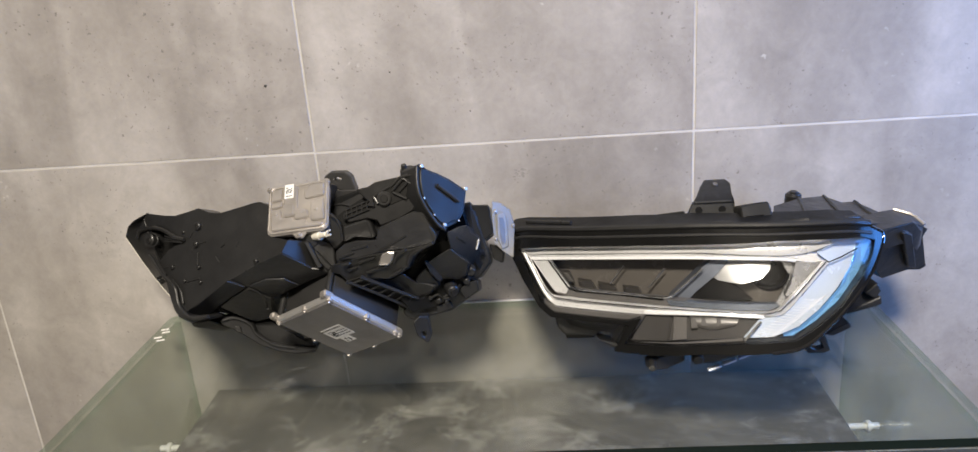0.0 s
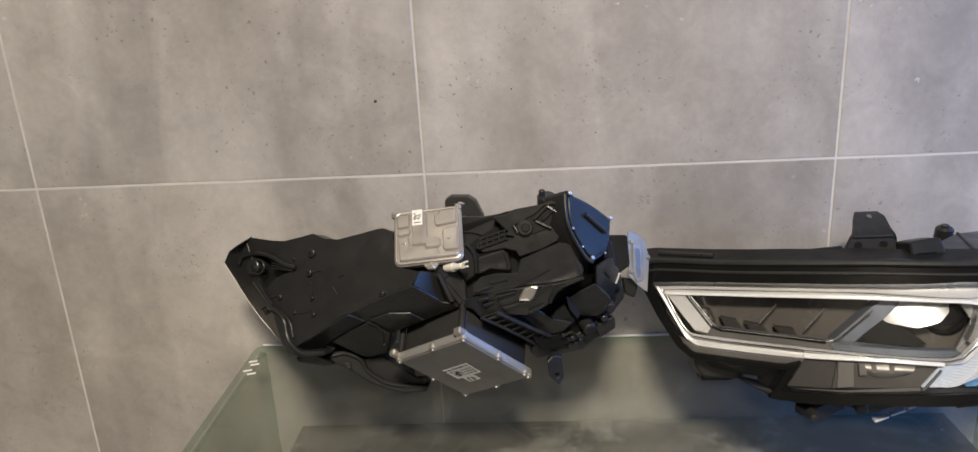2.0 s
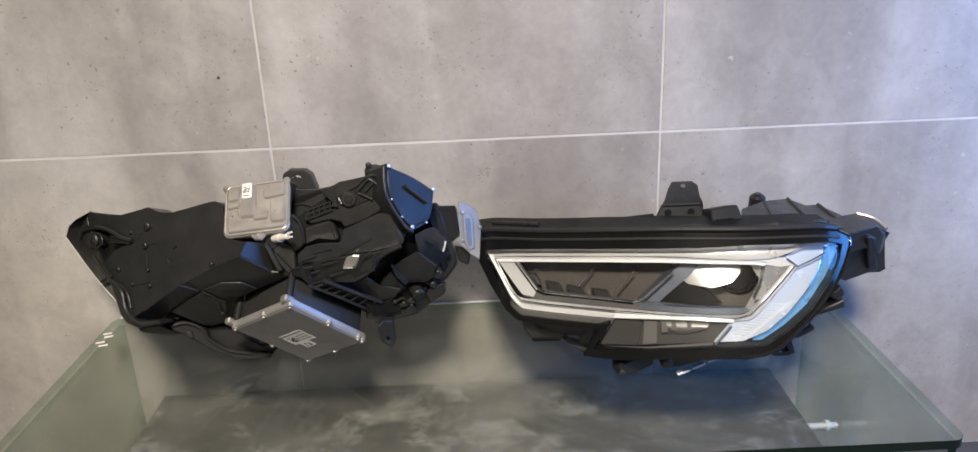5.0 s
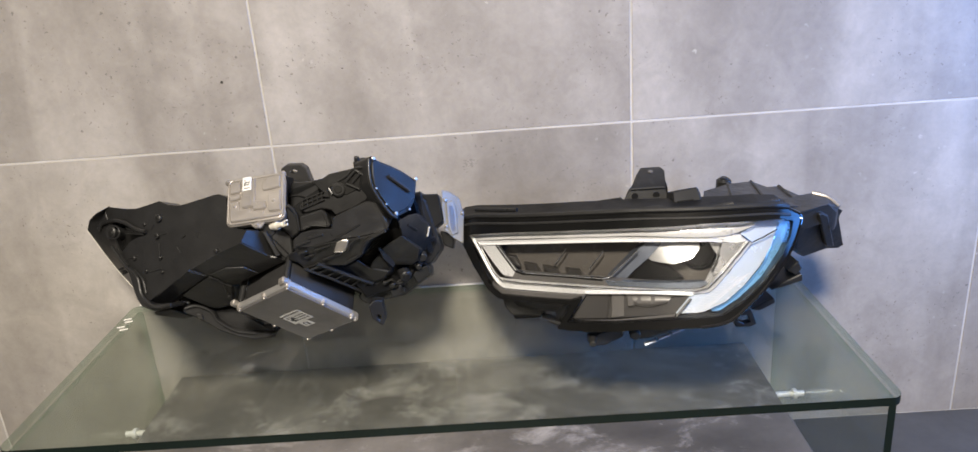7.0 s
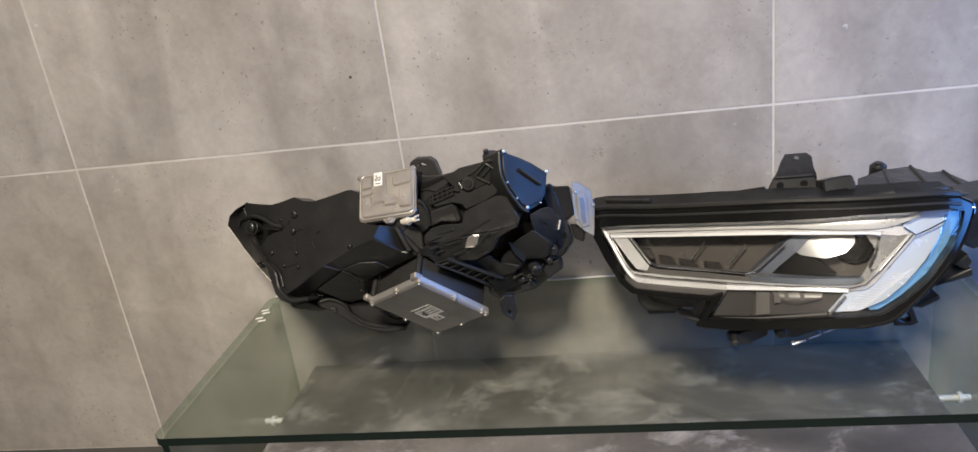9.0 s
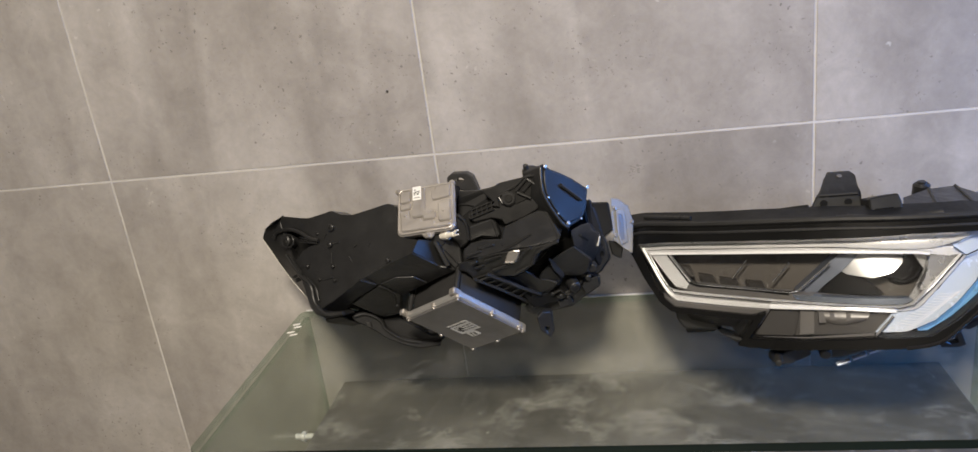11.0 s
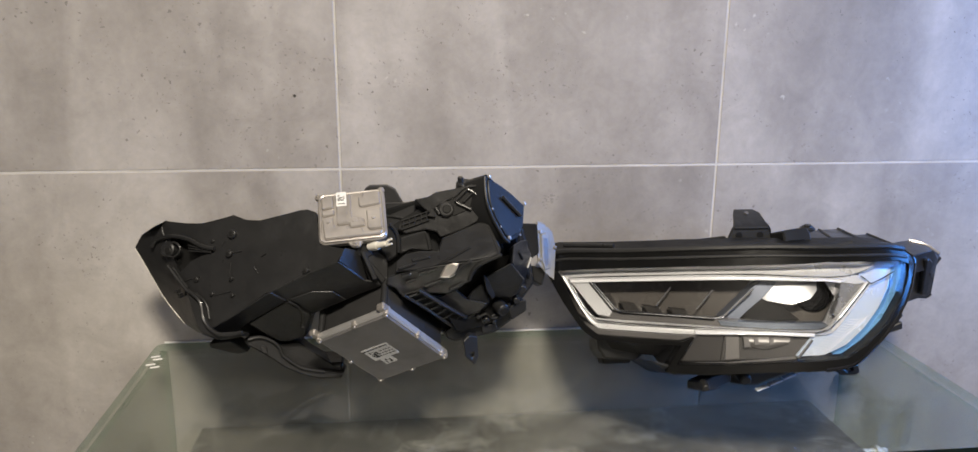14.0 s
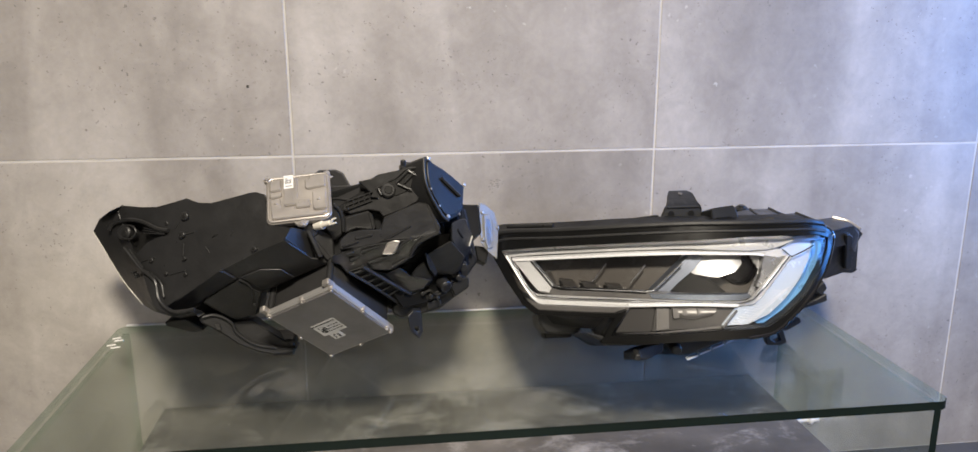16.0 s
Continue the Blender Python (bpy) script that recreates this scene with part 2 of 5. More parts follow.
def ring(centre, axis, radius, thick, seg=28, sides=8):
    bm = bmesh.new()
    rows = []
    for i in range(seg):
        a = math.tau * i / seg
        rows.append([bm.verts.new(((radius + thick * math.cos(b)) * math.cos(a), (radius + thick * math.cos(b)) * math.sin(a), thick * math.sin(b)))
                     for b in (math.tau * j / sides for j in range(sides))])
    for i in range(seg):
        p, q = rows[i], rows[(i + 1) % seg]
        for j in range(sides):
            bm.faces.new((p[j], q[j], q[(j + 1) % sides], p[(j + 1) % sides]))
    m = Vector(axis).to_track_quat("Z", "Y").to_matrix().to_4x4()
    m.translation = centre
    bmesh.ops.transform(bm, matrix=m, verts=bm.verts)
    return bm


def spline(points, steps=6):
    pts = [Vector(p) for p in points]
    pts = [2 * pts[0] - pts[1]] + pts + [2 * pts[-1] - pts[-2]]
    out = []
    for i in range(1, len(pts) - 2):
        a, b, c, d = pts[i - 1:i + 3]
        for s in range(steps):
            u = s / steps
            out.append(0.5 * (2 * b + (c - a) * u + (2 * a - 5 * b + 4 * c - d) * u * u + (3 * b - a - 3 * c + d) * u ** 3))
    return out + [pts[-2]]


def tube(points, radius, sides=10, flat=1.0, steps=6):
    """A round or flattened bar along a smooth line; radius may be one number or one for each end."""
    line = spline(points, steps) if steps else [Vector(p) for p in points]
    r0, r1 = radius if isinstance(radius, tuple) else (radius, radius)
    bm, rows = bmesh.new(), []
    for i, p in enumerate(line):
        way = (line[min(i + 1, len(line) - 1)] - line[max(i - 1, 0)]).normalized()
        side = way.cross(Vector((0, 1, 0)))
        side = side.normalized() if side.length > 1e-3 else Vector((1, 0, 0))
        up = side.cross(way)
        r = r0 + (r1 - r0) * i / (len(line) - 1)
        rows.append([bm.verts.new(p + r * math.cos(a) * side + flat * r * math.sin(a) * up) for a in (math.tau * j / sides for j in range(sides))])
    for p, q in zip(rows, rows[1:]):
        for j in range(sides):
            bm.faces.new((p[j], q[j], q[(j + 1) % sides], p[(j + 1) % sides]))
    bm.faces.new(rows[0])
    bm.faces.new(rows[-1])
    return bm


def outline_face(bm, loops, cut):
    edges = []
    for loop in loops:
        vs = [bm.verts.new((u / 1000, 0, w / 1000)) for u, w in loop]
        edges += [bm.edges.new((a, b)) for a, b in zip(vs, vs[1:] + vs[:1])]
    if len(loops) == 1:
        bm.faces.new(vs)
    else:
        bmesh.ops.triangle_fill(bm, use_beauty=True, use_dissolve=False, edges=edges)
    if cut:
        bmesh.ops.triangulate(bm, faces=bm.faces)
        for axis in (0, 2):
            vals = [v.co[axis] for v in bm.verts]
            s = math.floor(min(vals) / cut) * cut
            while s < max(vals):
                normal = [0, 0, 0]
                normal[axis] = 1
                place = [0, 0, 0]
                place[axis] = s
                bmesh.ops.bisect_plane(bm, geom=bm.verts[:] + bm.edges[:] + bm.faces[:], plane_co=place, plane_no=normal, dist=1e-5)
                s += cut


def plate(loops, front, back, bevel=0.0, cut=0.0, shrink=1.0, about=None, drop=0.4):
    """A body with the outline (mm, seen from the room) whose near face follows front(x, z) and far face back(x, z); drop: how steeply it falls backwards."""
    loops = loops if isinstance(loops[0], list) else [loops]
    bm = bmesh.new()
    outline_face(bm, loops, cut)
    near = bm.faces[:]
    made = bmesh.ops.extrude_face_region(bm, geom=near)
    far = [g for g in made["geom"] if isinstance(g, bmesh.types.BMVert)]
    farset = set(far)
    cx, cz = about or (0, 0)
    for v in bm.verts:
        x, z = v.co.x, v.co.z
        if v in farset:
            v.co.y = back(x, z)
            v.co.z -= drop * max(0.0, back(x, z) - front(x, z))
            if shrink != 1.0:
                v.co.x, v.co.z = cx + (x - cx) * shrink, cz + (v.co.z - cz) * shrink
        else:
            v.co.y = front(x, z)
    bmesh.ops.recalc_face_normals(bm, faces=bm.faces)
    soften(bm, bevel, 40)
    return bm


def inset(loop, d):
    """The outline moved inwards by d mm."""
    area = sum(a[0] * b[1] - b[0] * a[1] for a, b in zip(loop, loop[1:] + loop[:1]))
    s = 1 if area > 0 else -1
    out = []
    for i, p in enumerate(loop):
        a, b = Vector(loop[i - 1]), Vector(loop[(i + 1) % len(loop)])
        p = Vector(p)
        n1, n2 = (p - a).normalized(), (b - p).normalized()
        n1, n2 = Vector((-n1.y, n1.x)) * s, Vector((-n2.y, n2.x)) * s
        n = (n1 + n2).normalized()
        p = p + n * d / max(0.5, n.dot(n1))
        out.append((p.x, p.y))
    return out


def flat(y, sx=0.0, x0=0.0, sz=0.0, z0=0.0):
    return lambda x, z: y + sx * (x - x0) + sz * (z - z0)


def moved(f, d):
    return lambda x, z: f(x, z) + d


# ---- the room ----
def slab_box(x0, x1, y0, y1, z0, z1, bevel=0.0):
    return obox(((x0 + x1) / 2, (y0 + y1) / 2, (z0 + z1) / 2), (1, 0, 0), (0, 0, 1), (x1 - x0, y1 - y0, z1 - z0), bevel)


def setting(name, bm, mat, label, category):
    return tagged(part(name, bm, mat), label, category, "", "structure")


setting("floor", slab_box(LEFT - 0.1, RIGHT + 0.1, FRONT - 0.1, 0.1, -0.1, 0), FLOOR_DIMMED, "plain floor under the glass table, darkened to cut bounced light", "floor")
setting("ceiling", slab_box(LEFT - 0.1, RIGHT + 0.1, FRONT - 0.1, 0.1, CEIL, CEIL + 0.1), PAINT_DIMMED, "plain unseen ceiling with one lamp, darkened to cut bounced light", "ceiling")
wall = setting("wall_north", slab_box(LEFT - 0.1, RIGHT + 0.1, 0.0008, 0.1, 0, CEIL), GROUT, "wall clad in grey concrete-look tiles with pale joints", "wall")
setting("wall_south", slab_box(LEFT - 0.1, RIGHT + 0.1, FRONT - 0.1, FRONT, 0, CEIL), PAINT_DIMMED, "plain painted wall behind the viewer", "wall")
setting("wall_west", slab_box(LEFT - 0.1, LEFT, FRONT, 0.003, 0, CEIL), PAINT_DIMMED, "plain painted side wall", "wall")
bm = bmesh.new()
for x in ((-2.8, -0.88, 0, CEIL), (-0.06, 0.003, 0, CEIL), (-0.88, -0.06, 0, 0.44), (-0.88, -0.06, 1.36, CEIL)):
    m = Matrix.LocRotScale((RIGHT + 0.05, (x[0] + x[1]) / 2, (x[2] + x[3]) / 2), None, (0.1, x[1] - x[0], x[3] - x[2]))
    bmesh.ops.create_cube(bm, size=1, matrix=m)
setting("wall_east", bm, PAINT_DIMMED, "plain painted side wall with a window opening", "wall")

lamp = thing("ceiling_light", (0, 0, 0), "square white ceiling light with a frosted panel", "lamp")
part("frame", slab_box(-0.03, 0.47, -2.2, -1.7, CEIL - 0.07, CEIL, 0.004), PAINT_DIMMED, lamp)


# ---- glass console table with a hung concrete shelf ----
TOP, GX0, GX1, GF = 0.326, -0.293, 0.868, -0.428
table = thing("glass_console_table", (0, 0, 0), "green-tinted glass console table standing against the tiled wall", "table")


def rounded_sheet(x0, x1, y0, y1, z0, z1, r):
    bm = bmesh.new()
    pts = []
    for cx, cy, a0 in ((x1 - r, y1 - r, 0), (x0 + r, y1 - r, 90), (x0 + r, y0 + r, 180), (x1 - r, y0 + r, 270)):
        pts += [(cx + r * math.cos(radians(a0 + k * 15)), cy + r * math.sin(radians(a0 + k * 15))) for k in range(7)]
    f = bm.faces.new([bm.verts.new((x, y, z0)) for x, y in pts])
    made = bmesh.ops.extrude_face_region(bm, geom=[f])
    for g in made["geom"]:
        if isinstance(g, bmesh.types.BMVert):
            g.co.z = z1
    return bm


def glass_sheet(name, bm, axis, label=""):
    """Faces across the given axis are clear; the front edge is dark green, the other edges paler."""
    ob = part(name, bm, GLASS, table, label)
    ob.data.materials.append(EDGE)
    ob.data.materials.append(GLASS_SIDE)
    for f in ob.data.polygons:
        f.material_index = 0 if abs(f.normal[axis]) > 0.5 else (1 if f.normal.y < -0.3 else 2)
    ob.visible_shadow = False
    return ob


glass_sheet("tabletop", rounded_sheet(GX0, GX1, GF, -0.004, TOP - 0.012, TOP, 0.016), 2, "clear green-tinted glass top with dark polished edge")
glass_sheet("side_panel", slab_box(GX0 + 0.004, GX0 + 0.014, GF + 0.012, -0.004, 0.0, TOP - 0.0125), 0)
glass_sheet("side_panel", slab_box(GX1 - 0.014, GX1 - 0.004, GF + 0.012, -0.004, 0.0, TOP - 0.0125), 0)
part("silicone_bead", tube([(GX0 + 0.01, -0.002, TOP), (GX1 - 0.01, -0.002, TOP)], 0.0022, 8, 1.0, 1), WHITE, table, "white silicone bead along the wall")
part("lower_shelf", slab_box(-0.237, 0.801, -0.47, -0.006, 0.148, 0.178, 0.002), SLAB, table, "dark mottled concrete-look shelf hung between the panels")
for x, s in ((GX0 + 0.014, 1), (GX1 - 0.014, -1)):
    for y in (-0.155,):
        pin = part("pin", rod((x, y, 0.160), (x + s * 0.045, y, 0.160), 0.005), PIN_METAL, table, "chrome fixing pin", 40)
        part("collar", rod((x + s * 0.012, y, 0.160), (x + s * 0.019, y, 0.160), 0.009, None, 24, 0.001), PIN_METAL, pin, "", 40)
for x, y in ((-0.281, -0.058), (-0.275, -0.068), (-0.280, -0.087), (-0.271, -0.097)):
    part("adhesive_dot", obox((x, y, TOP + 0.0004), (1, 0.3, 0), (0, 0, 1), (0.013, 0.005, 0.0008), 0.0003), WHITE, table, "small white dried adhesive mark")


# ---- headlight lying on its lens, back towards the room ----
back_lamp = thing("headlight", (0, 0, 0), "black plastic car headlight seen from its back, leaning on the wall", "headlight", "headlight pair")
SHELL = flat(-0.2253, -0.485, -0.084, 0.377, 0.5)
UNDER = flat(-0.2392, 0.016, -0.027, -0.614, 0.487)
BAND = flat(-0.2145, 0.192, -0.12, -0.854, 0.436)
KNEE = flat(-0.2128, 0.02, -0.061, -0.591, 0.441)
SLOPE = flat(-0.2452, 0.063, 0.184, 0.18, 0.546)
APRON = flat(-0.2507, -0.021, 0.151, -0.401, 0.5)
LADDER = flat(-0.215, 0.202, 0.144, -0.67, 0.44)
BULGE = flat(-0.2233, 0.166, 0.113, 0.1, 0.541)
CROWN = flat(-0.222, -0.235, 0.16, 0.3, 0.58)
FLANK = flat(-0.2233, 0.204, 0.217, -0.554, 0.486)
LOWER = flat(-0.19, 0.112, 0.222, -0.087, 0.44)
CAP = flat(-0.238, 1.13, 0.227, 0.56, 0.547)
SIDEW = flat(-0.2093, 1.444, 0.25, -0.561, 0.506)
BLUEF = flat(-0.2137, 0.896, 0.213, -0.298, 0.476)
UPPER = flat(-0.17, -0.5, 0.091, 1.2, 0.566)
WEDGE = flat(-0.266, 1.2, 0.014, 0.4, 0.531)
FINS = flat(-0.248, 0.35, 0.05, 0.3, 0.515)
REAR = flat(-0.165, 0, 0, 0, 0.5)
ARM_P = flat(-0.188, 0.25, -0.09, 0.2, 0.39)


def DOME(x, z):
    """The shell's face, leaning back more towards the cast module."""
    return SHELL(x, z) + 5.0 * max(0.0, x + 0.13) * max(0.0, z - 0.53)


def lb(name, bm, mat=BLACK, label="", parent=None, smooth=24):
    return part(name, bm, mat, parent or back_lamp, label, smooth)


def screw(place, axis, r, parent, mat=CAST):
    a = Vector(axis).normalized()
    p = Vector(place)
    return part("screw", rod(p, p + a * r * 0.9, r, r * 0.85, 12, r * 0.2), mat, parent, "", 40)


lb("rear_body", plate([(-181, 405), (-104, 458), (-22, 498), (29, 534), (71, 573), (126, 588), (180, 597), (243, 568), (258, 502), (254, 440), (230, 410), (159, 389), (132, 403), (42, 463), (-46, 426), (-88, 391), (-133, 403)], REAR, moved(REAR, 0.06), 0.003, 0, 1, None, 0.4), HOUSING, "black rear body")
HOLLOW = [(-217, 525), (-217, 532), (-211, 537), (-200, 537), (-188, 534), (-172, 528), (-154, 522), (-172, 516), (-186, 508), (-196, 498), (-202, 493), (-205, 497), (-211, 508)]
shell = lb("back_shell", plate([[(-208, 496), (-222, 527), (-230, 546), (-224, 555), (-192, 555), (-170, 557), (-147, 564), (-126, 571), (-109, 566), (-91, 566), (-64, 573), (-37, 580), (-29, 581), (-17, 578), (-10, 544), (21, 542), (12, 529), (-27, 511), (-81, 481), (-113, 458), (-154, 430), (-165, 438), (-171, 459), (-185, 470), (-190, 470), (-200, 481)], HOLLOW], DOME, moved(DOME, 0.06), 0.003, 0.02), BLACK, "ribbed black plastic back shell")
lb("lens_flange", plate([(-192, 472), (-172, 461), (-164, 438), (-148, 427), (-117, 433), (-111, 429), (-146, 419), (-168, 422), (-177, 431), (-183, 445), (-190, 462)], moved(SHELL, -0.005), moved(SHELL, 0.045), 0.003, 0, 1, None, 0.4), SATIN)


def strip(one, two, thick):
    """A body between two lines in space, its far side moved by thick."""
    bm, rows, thick = bmesh.new(), [], Vector(thick)
    for p, q in zip(one, two):
        rows.append([bm.verts.new(v) for v in (p, (Vector(p) + Vector(q)) / 2, q, Vector(q) + thick, Vector(p) + thick)])
    for p, q in zip(rows, rows[1:]):
        for j in range(5):
            bm.faces.new((p[j], q[j], q[(j + 1) % 5], p[(j + 1) % 5]))
    bm.faces.new(rows[0])
    bm.faces.new(rows[-1])
    bmesh.ops.recalc_face_normals(bm, faces=bm.faces)
    return bm


FOLD_LINE = [(u, SHELL(u, w), w) for u, w in ((-0.224, 0.555), (-0.230, 0.546), (-0.222, 0.527), (-0.208, 0.496), (-0.190, 0.466), (-0.172, 0.440), (-0.150, 0.424))]
LENS_EDGE = [(-0.236, -0.155, 0.551), (-0.256, -0.140, 0.537), (-0.271, -0.127, 0.516), (-0.254, -0.128, 0.478), (-0.238, -0.122, 0.437), (-0.214, -0.128, 0.404), (-0.190, -0.150, 0.398)]
lens_wall = lb("lens_wall", strip(FOLD_LINE, LENS_EDGE, (0, 0.006, 0)), SATIN, "smooth black side wall of the lens")
lb("cover_edge", tube(LENS_EDGE[2:6], 0.0009, 8, 1.0, 4), IVORY, "", lens_wall)
lb("fold_bead", tube(FOLD_LINE[:3], 0.0012, 8, 1.0, 3), SATIN, "", lens_wall)
for du, dw in ((0, 0), (0.004, -0.007)):
    lb("clip_stud", rod((-0.203 + du, -0.176, 0.469 + dw), (-0.207 + du, -0.183, 0.469 + dw), 0.0022, 0.0018, 12, 0.0004), SATIN, "", lens_wall)
lb("sealing_ridge", tube([(-0.2176, -0.1671, 0.501), (-0.1923, -0.1888, 0.4762), (-0.1818, -0.1958, 0.4708), (-0.1705, -0.2048, 0.4615), (-0.1657, -0.2144, 0.4422), (-0.1537, -0.2249, 0.4299), (-0.1367, -0.2346, 0.426), (-0.1117, -0.244, 0.4333)], 0.0026, 8, 1.0, 6), SATIN)
lb("sealing_ridge", tube([(-0.211, -0.1681, 0.4991), (-0.1984, -0.1794, 0.4853), (-0.1892, -0.1872, 0.4763)], 0.0012, 8, 1.0, 6), SATIN)
lb("sealing_ridge", tube([(-0.1776, -0.1948, 0.4711), (-0.1629, -0.2062, 0.4598), (-0.1581, -0.2152, 0.4422)], 0.0014, 8, 1.0, 6), SATIN)
lb("boss_hollow", plate(inset(HOLLOW, -9), moved(SHELL, 0.017), moved(SHELL, 0.024), 0.0, 0, 1, None, 0.4), RUBBER_OR_SHADE)
lb("hood", tube([(-0.2429, -0.1447, 0.5214), (-0.2361, -0.1444, 0.5309), (-0.2134, -0.1529, 0.5376), (-0.1903, -0.1644, 0.5366), (-0.1693, -0.1773, 0.5297), (-0.1519, -0.1862, 0.5283)], 0.003, 8, 1.0, 6), BLACK)
boss = lb("adjuster_boss", rod((-0.2074, -0.1330, 0.5115), (-0.2201, -0.1594, 0.5216), 0.0125, 0.0108, 18, 0.0018), SATIN)
lb("socket", rod((-0.2132, -0.1517, 0.5166), (-0.2183, -0.1624, 0.5206), 0.0055, 0.00495, 18, 0.00082), RUBBER_OR_SHADE, "", boss)
lb("rim", tube([(-0.2225, -0.1559, 0.5245), (-0.2148, -0.1574, 0.5304), (-0.2038, -0.1629, 0.5299), (-0.2006, -0.1675, 0.5218), (-0.2071, -0.1672, 0.5142), (-0.217, -0.1629, 0.5131), (-0.2229, -0.1583, 0.5175), (-0.2225, -0.1559, 0.5245)], 0.0013, 8, 1.0, 4), SATIN, "", boss)
lb("rib", tube([(-0.1894, -0.1664, 0.5285), (-0.1565, -0.1839, 0.5246)], 0.0009, 8, 1.0, 1), SATIN)
lb("rib", tube([(-0.1896, -0.1676, 0.5251), (-0.1565, -0.1842, 0.5237)], 0.0009, 8, 1.0, 1), SATIN)
lb("rib", tube([(-0.1897, -0.1688, 0.5217), (-0.1566, -0.1845, 0.5229)], 0.0009, 8, 1.0, 1), SATIN)
clip = lb("clip", rod((-0.1253, -0.1831, 0.5463), (-0.1286, -0.1899, 0.5489), 0.0065, 0.00585, 18, 0.00097), SATIN)
# holes are solid dark discs on the clips, their inner shade painted in
lb("hole", rod((-0.1253, -0.1831, 0.5463), (-0.1288, -0.1905, 0.5491), 0.0032, 0.00288, 18, 0.00048), RUBBER_OR_SHADE, "", clip)
clip = lb("clip", rod((-0.1289, -0.1906, 0.5219), (-0.1326, -0.1982, 0.5248), 0.005, 0.0045, 18, 0.00075), SATIN)
lb("hole", rod((-0.1289, -0.1906, 0.5219), (-0.1328, -0.1988, 0.5250), 0.0025, 0.00225, 18, 0.00038), RUBBER_OR_SHADE, "", clip)
clip = lb("clip", rod((-0.1260, -0.2034, 0.4917), (-0.1293, -0.2102, 0.4943), 0.003, 0.0027, 18, 0.00045), SATIN)
lb("hole", rod((-0.1260, -0.2034, 0.4917), (-0.1295, -0.2107, 0.4945), 0.0015, 0.00135, 18, 0.00022), RUBBER_OR_SHADE, "", clip)
clip = lb("clip", rod((-0.1535, -0.1983, 0.4698), (-0.1564, -0.2042, 0.4720), 0.003, 0.0027, 18, 0.00045), SATIN)
lb("hole", rod((-0.1535, -0.1983, 0.4698), (-0.1567, -0.2048, 0.4722), 0.0015, 0.00135, 18, 0.00022), RUBBER_OR_SHADE, "", clip)
clip = lb("clip", rod((-0.1248, -0.2114, 0.4721), (-0.1277, -0.2173, 0.4743), 0.003, 0.0027, 18, 0.00045), SATIN)
lb("hole", rod((-0.1248, -0.2114, 0.4721), (-0.1279, -0.2178, 0.4745), 0.0015, 0.00135, 18, 0.00022), RUBBER_OR_SHADE, "", clip)
clip = lb("clip", rod((-0.0245, -0.2447, 0.5126), (-0.0286, -0.2532, 0.5158), 0.004, 0.0036, 18, 0.0006), SATIN)
lb("hole", rod((-0.0245, -0.2447, 0.5126), (-0.0289, -0.2537, 0.5160), 0.002, 0.0018, 18, 0.0003), RUBBER_OR_SHADE, "", clip)
clip = lb("clip", rod((-0.1923, -0.1776, 0.4746), (-0.1956, -0.1844, 0.4772), 0.0035, 0.00315, 18, 0.00052), SATIN)
lb("hole", rod((-0.1923, -0.1776, 0.4746), (-0.1959, -0.1850, 0.4774), 0.0018, 0.00162, 18, 0.00027), RUBBER_OR_SHADE, "", clip)
clip = lb("clip", rod((-0.1762, -0.1815, 0.4852), (-0.1791, -0.1874, 0.4875), 0.004, 0.0036, 18, 0.0006), SATIN)
lb("hole", rod((-0.1762, -0.1815, 0.4852), (-0.1793, -0.1879, 0.4877), 0.002, 0.0018, 18, 0.0003), RUBBER_OR_SHADE, "", clip)
clip = lb("clip", rod((-0.2001, -0.1778, 0.4642), (-0.2030, -0.1837, 0.4665), 0.0022, 0.00198, 18, 0.00033), SATIN)
lb("hole", rod((-0.2001, -0.1778, 0.4642), (-0.2033, -0.1842, 0.4667), 0.0011, 0.00099, 18, 0.00016), RUBBER_OR_SHADE, "", clip)
clip = lb("clip", rod((-0.1535, -0.1737, 0.5350), (-0.1560, -0.1788, 0.5370), 0.003, 0.0027, 18, 0.00045), SATIN)
lb("hole", rod((-0.1535, -0.1737, 0.5350), (-0.1562, -0.1793, 0.5371), 0.0015, 0.00135, 18, 0.00022), RUBBER_OR_SHADE, "", clip)
lb("rib", tube([(-0.0811, -0.2163, 0.529), (-0.0879, -0.2148, 0.5242)], 0.0009, 8, 1.0, 1), SATIN)
lb("rib", tube([(-0.0974, -0.2152, 0.5109), (-0.0912, -0.221, 0.5035)], 0.0009, 8, 1.0, 1), SATIN)
lb("rib", tube([(-0.1297, -0.1988, 0.5127), (-0.1306, -0.2047, 0.4961)], 0.0009, 8, 1.0, 1), SATIN)
lb("rib", tube([(-0.1142, -0.2004, 0.5285), (-0.1303, -0.1945, 0.5234)], 0.0009, 8, 1.0, 1), SATIN)
lb("rib", tube([(-0.1374, -0.1854, 0.5384), (-0.1424, -0.1857, 0.5312)], 0.0009, 8, 1.0, 1), SATIN)
lb("rib", tube([(-0.0332, -0.2457, 0.5124), (-0.0247, -0.2477, 0.5182)], 0.0009, 8, 1.0, 1), SATIN)
lb("rib", tube([(-0.1515, -0.2043, 0.4701), (-0.1282, -0.2126, 0.4782)], 0.0009, 8, 1.0, 1), SATIN)
lb("rib", tube([(-0.2267, -0.1399, 0.5444), (-0.2366, -0.1341, 0.5469)], 0.0009, 8, 1.0, 1), SATIN)
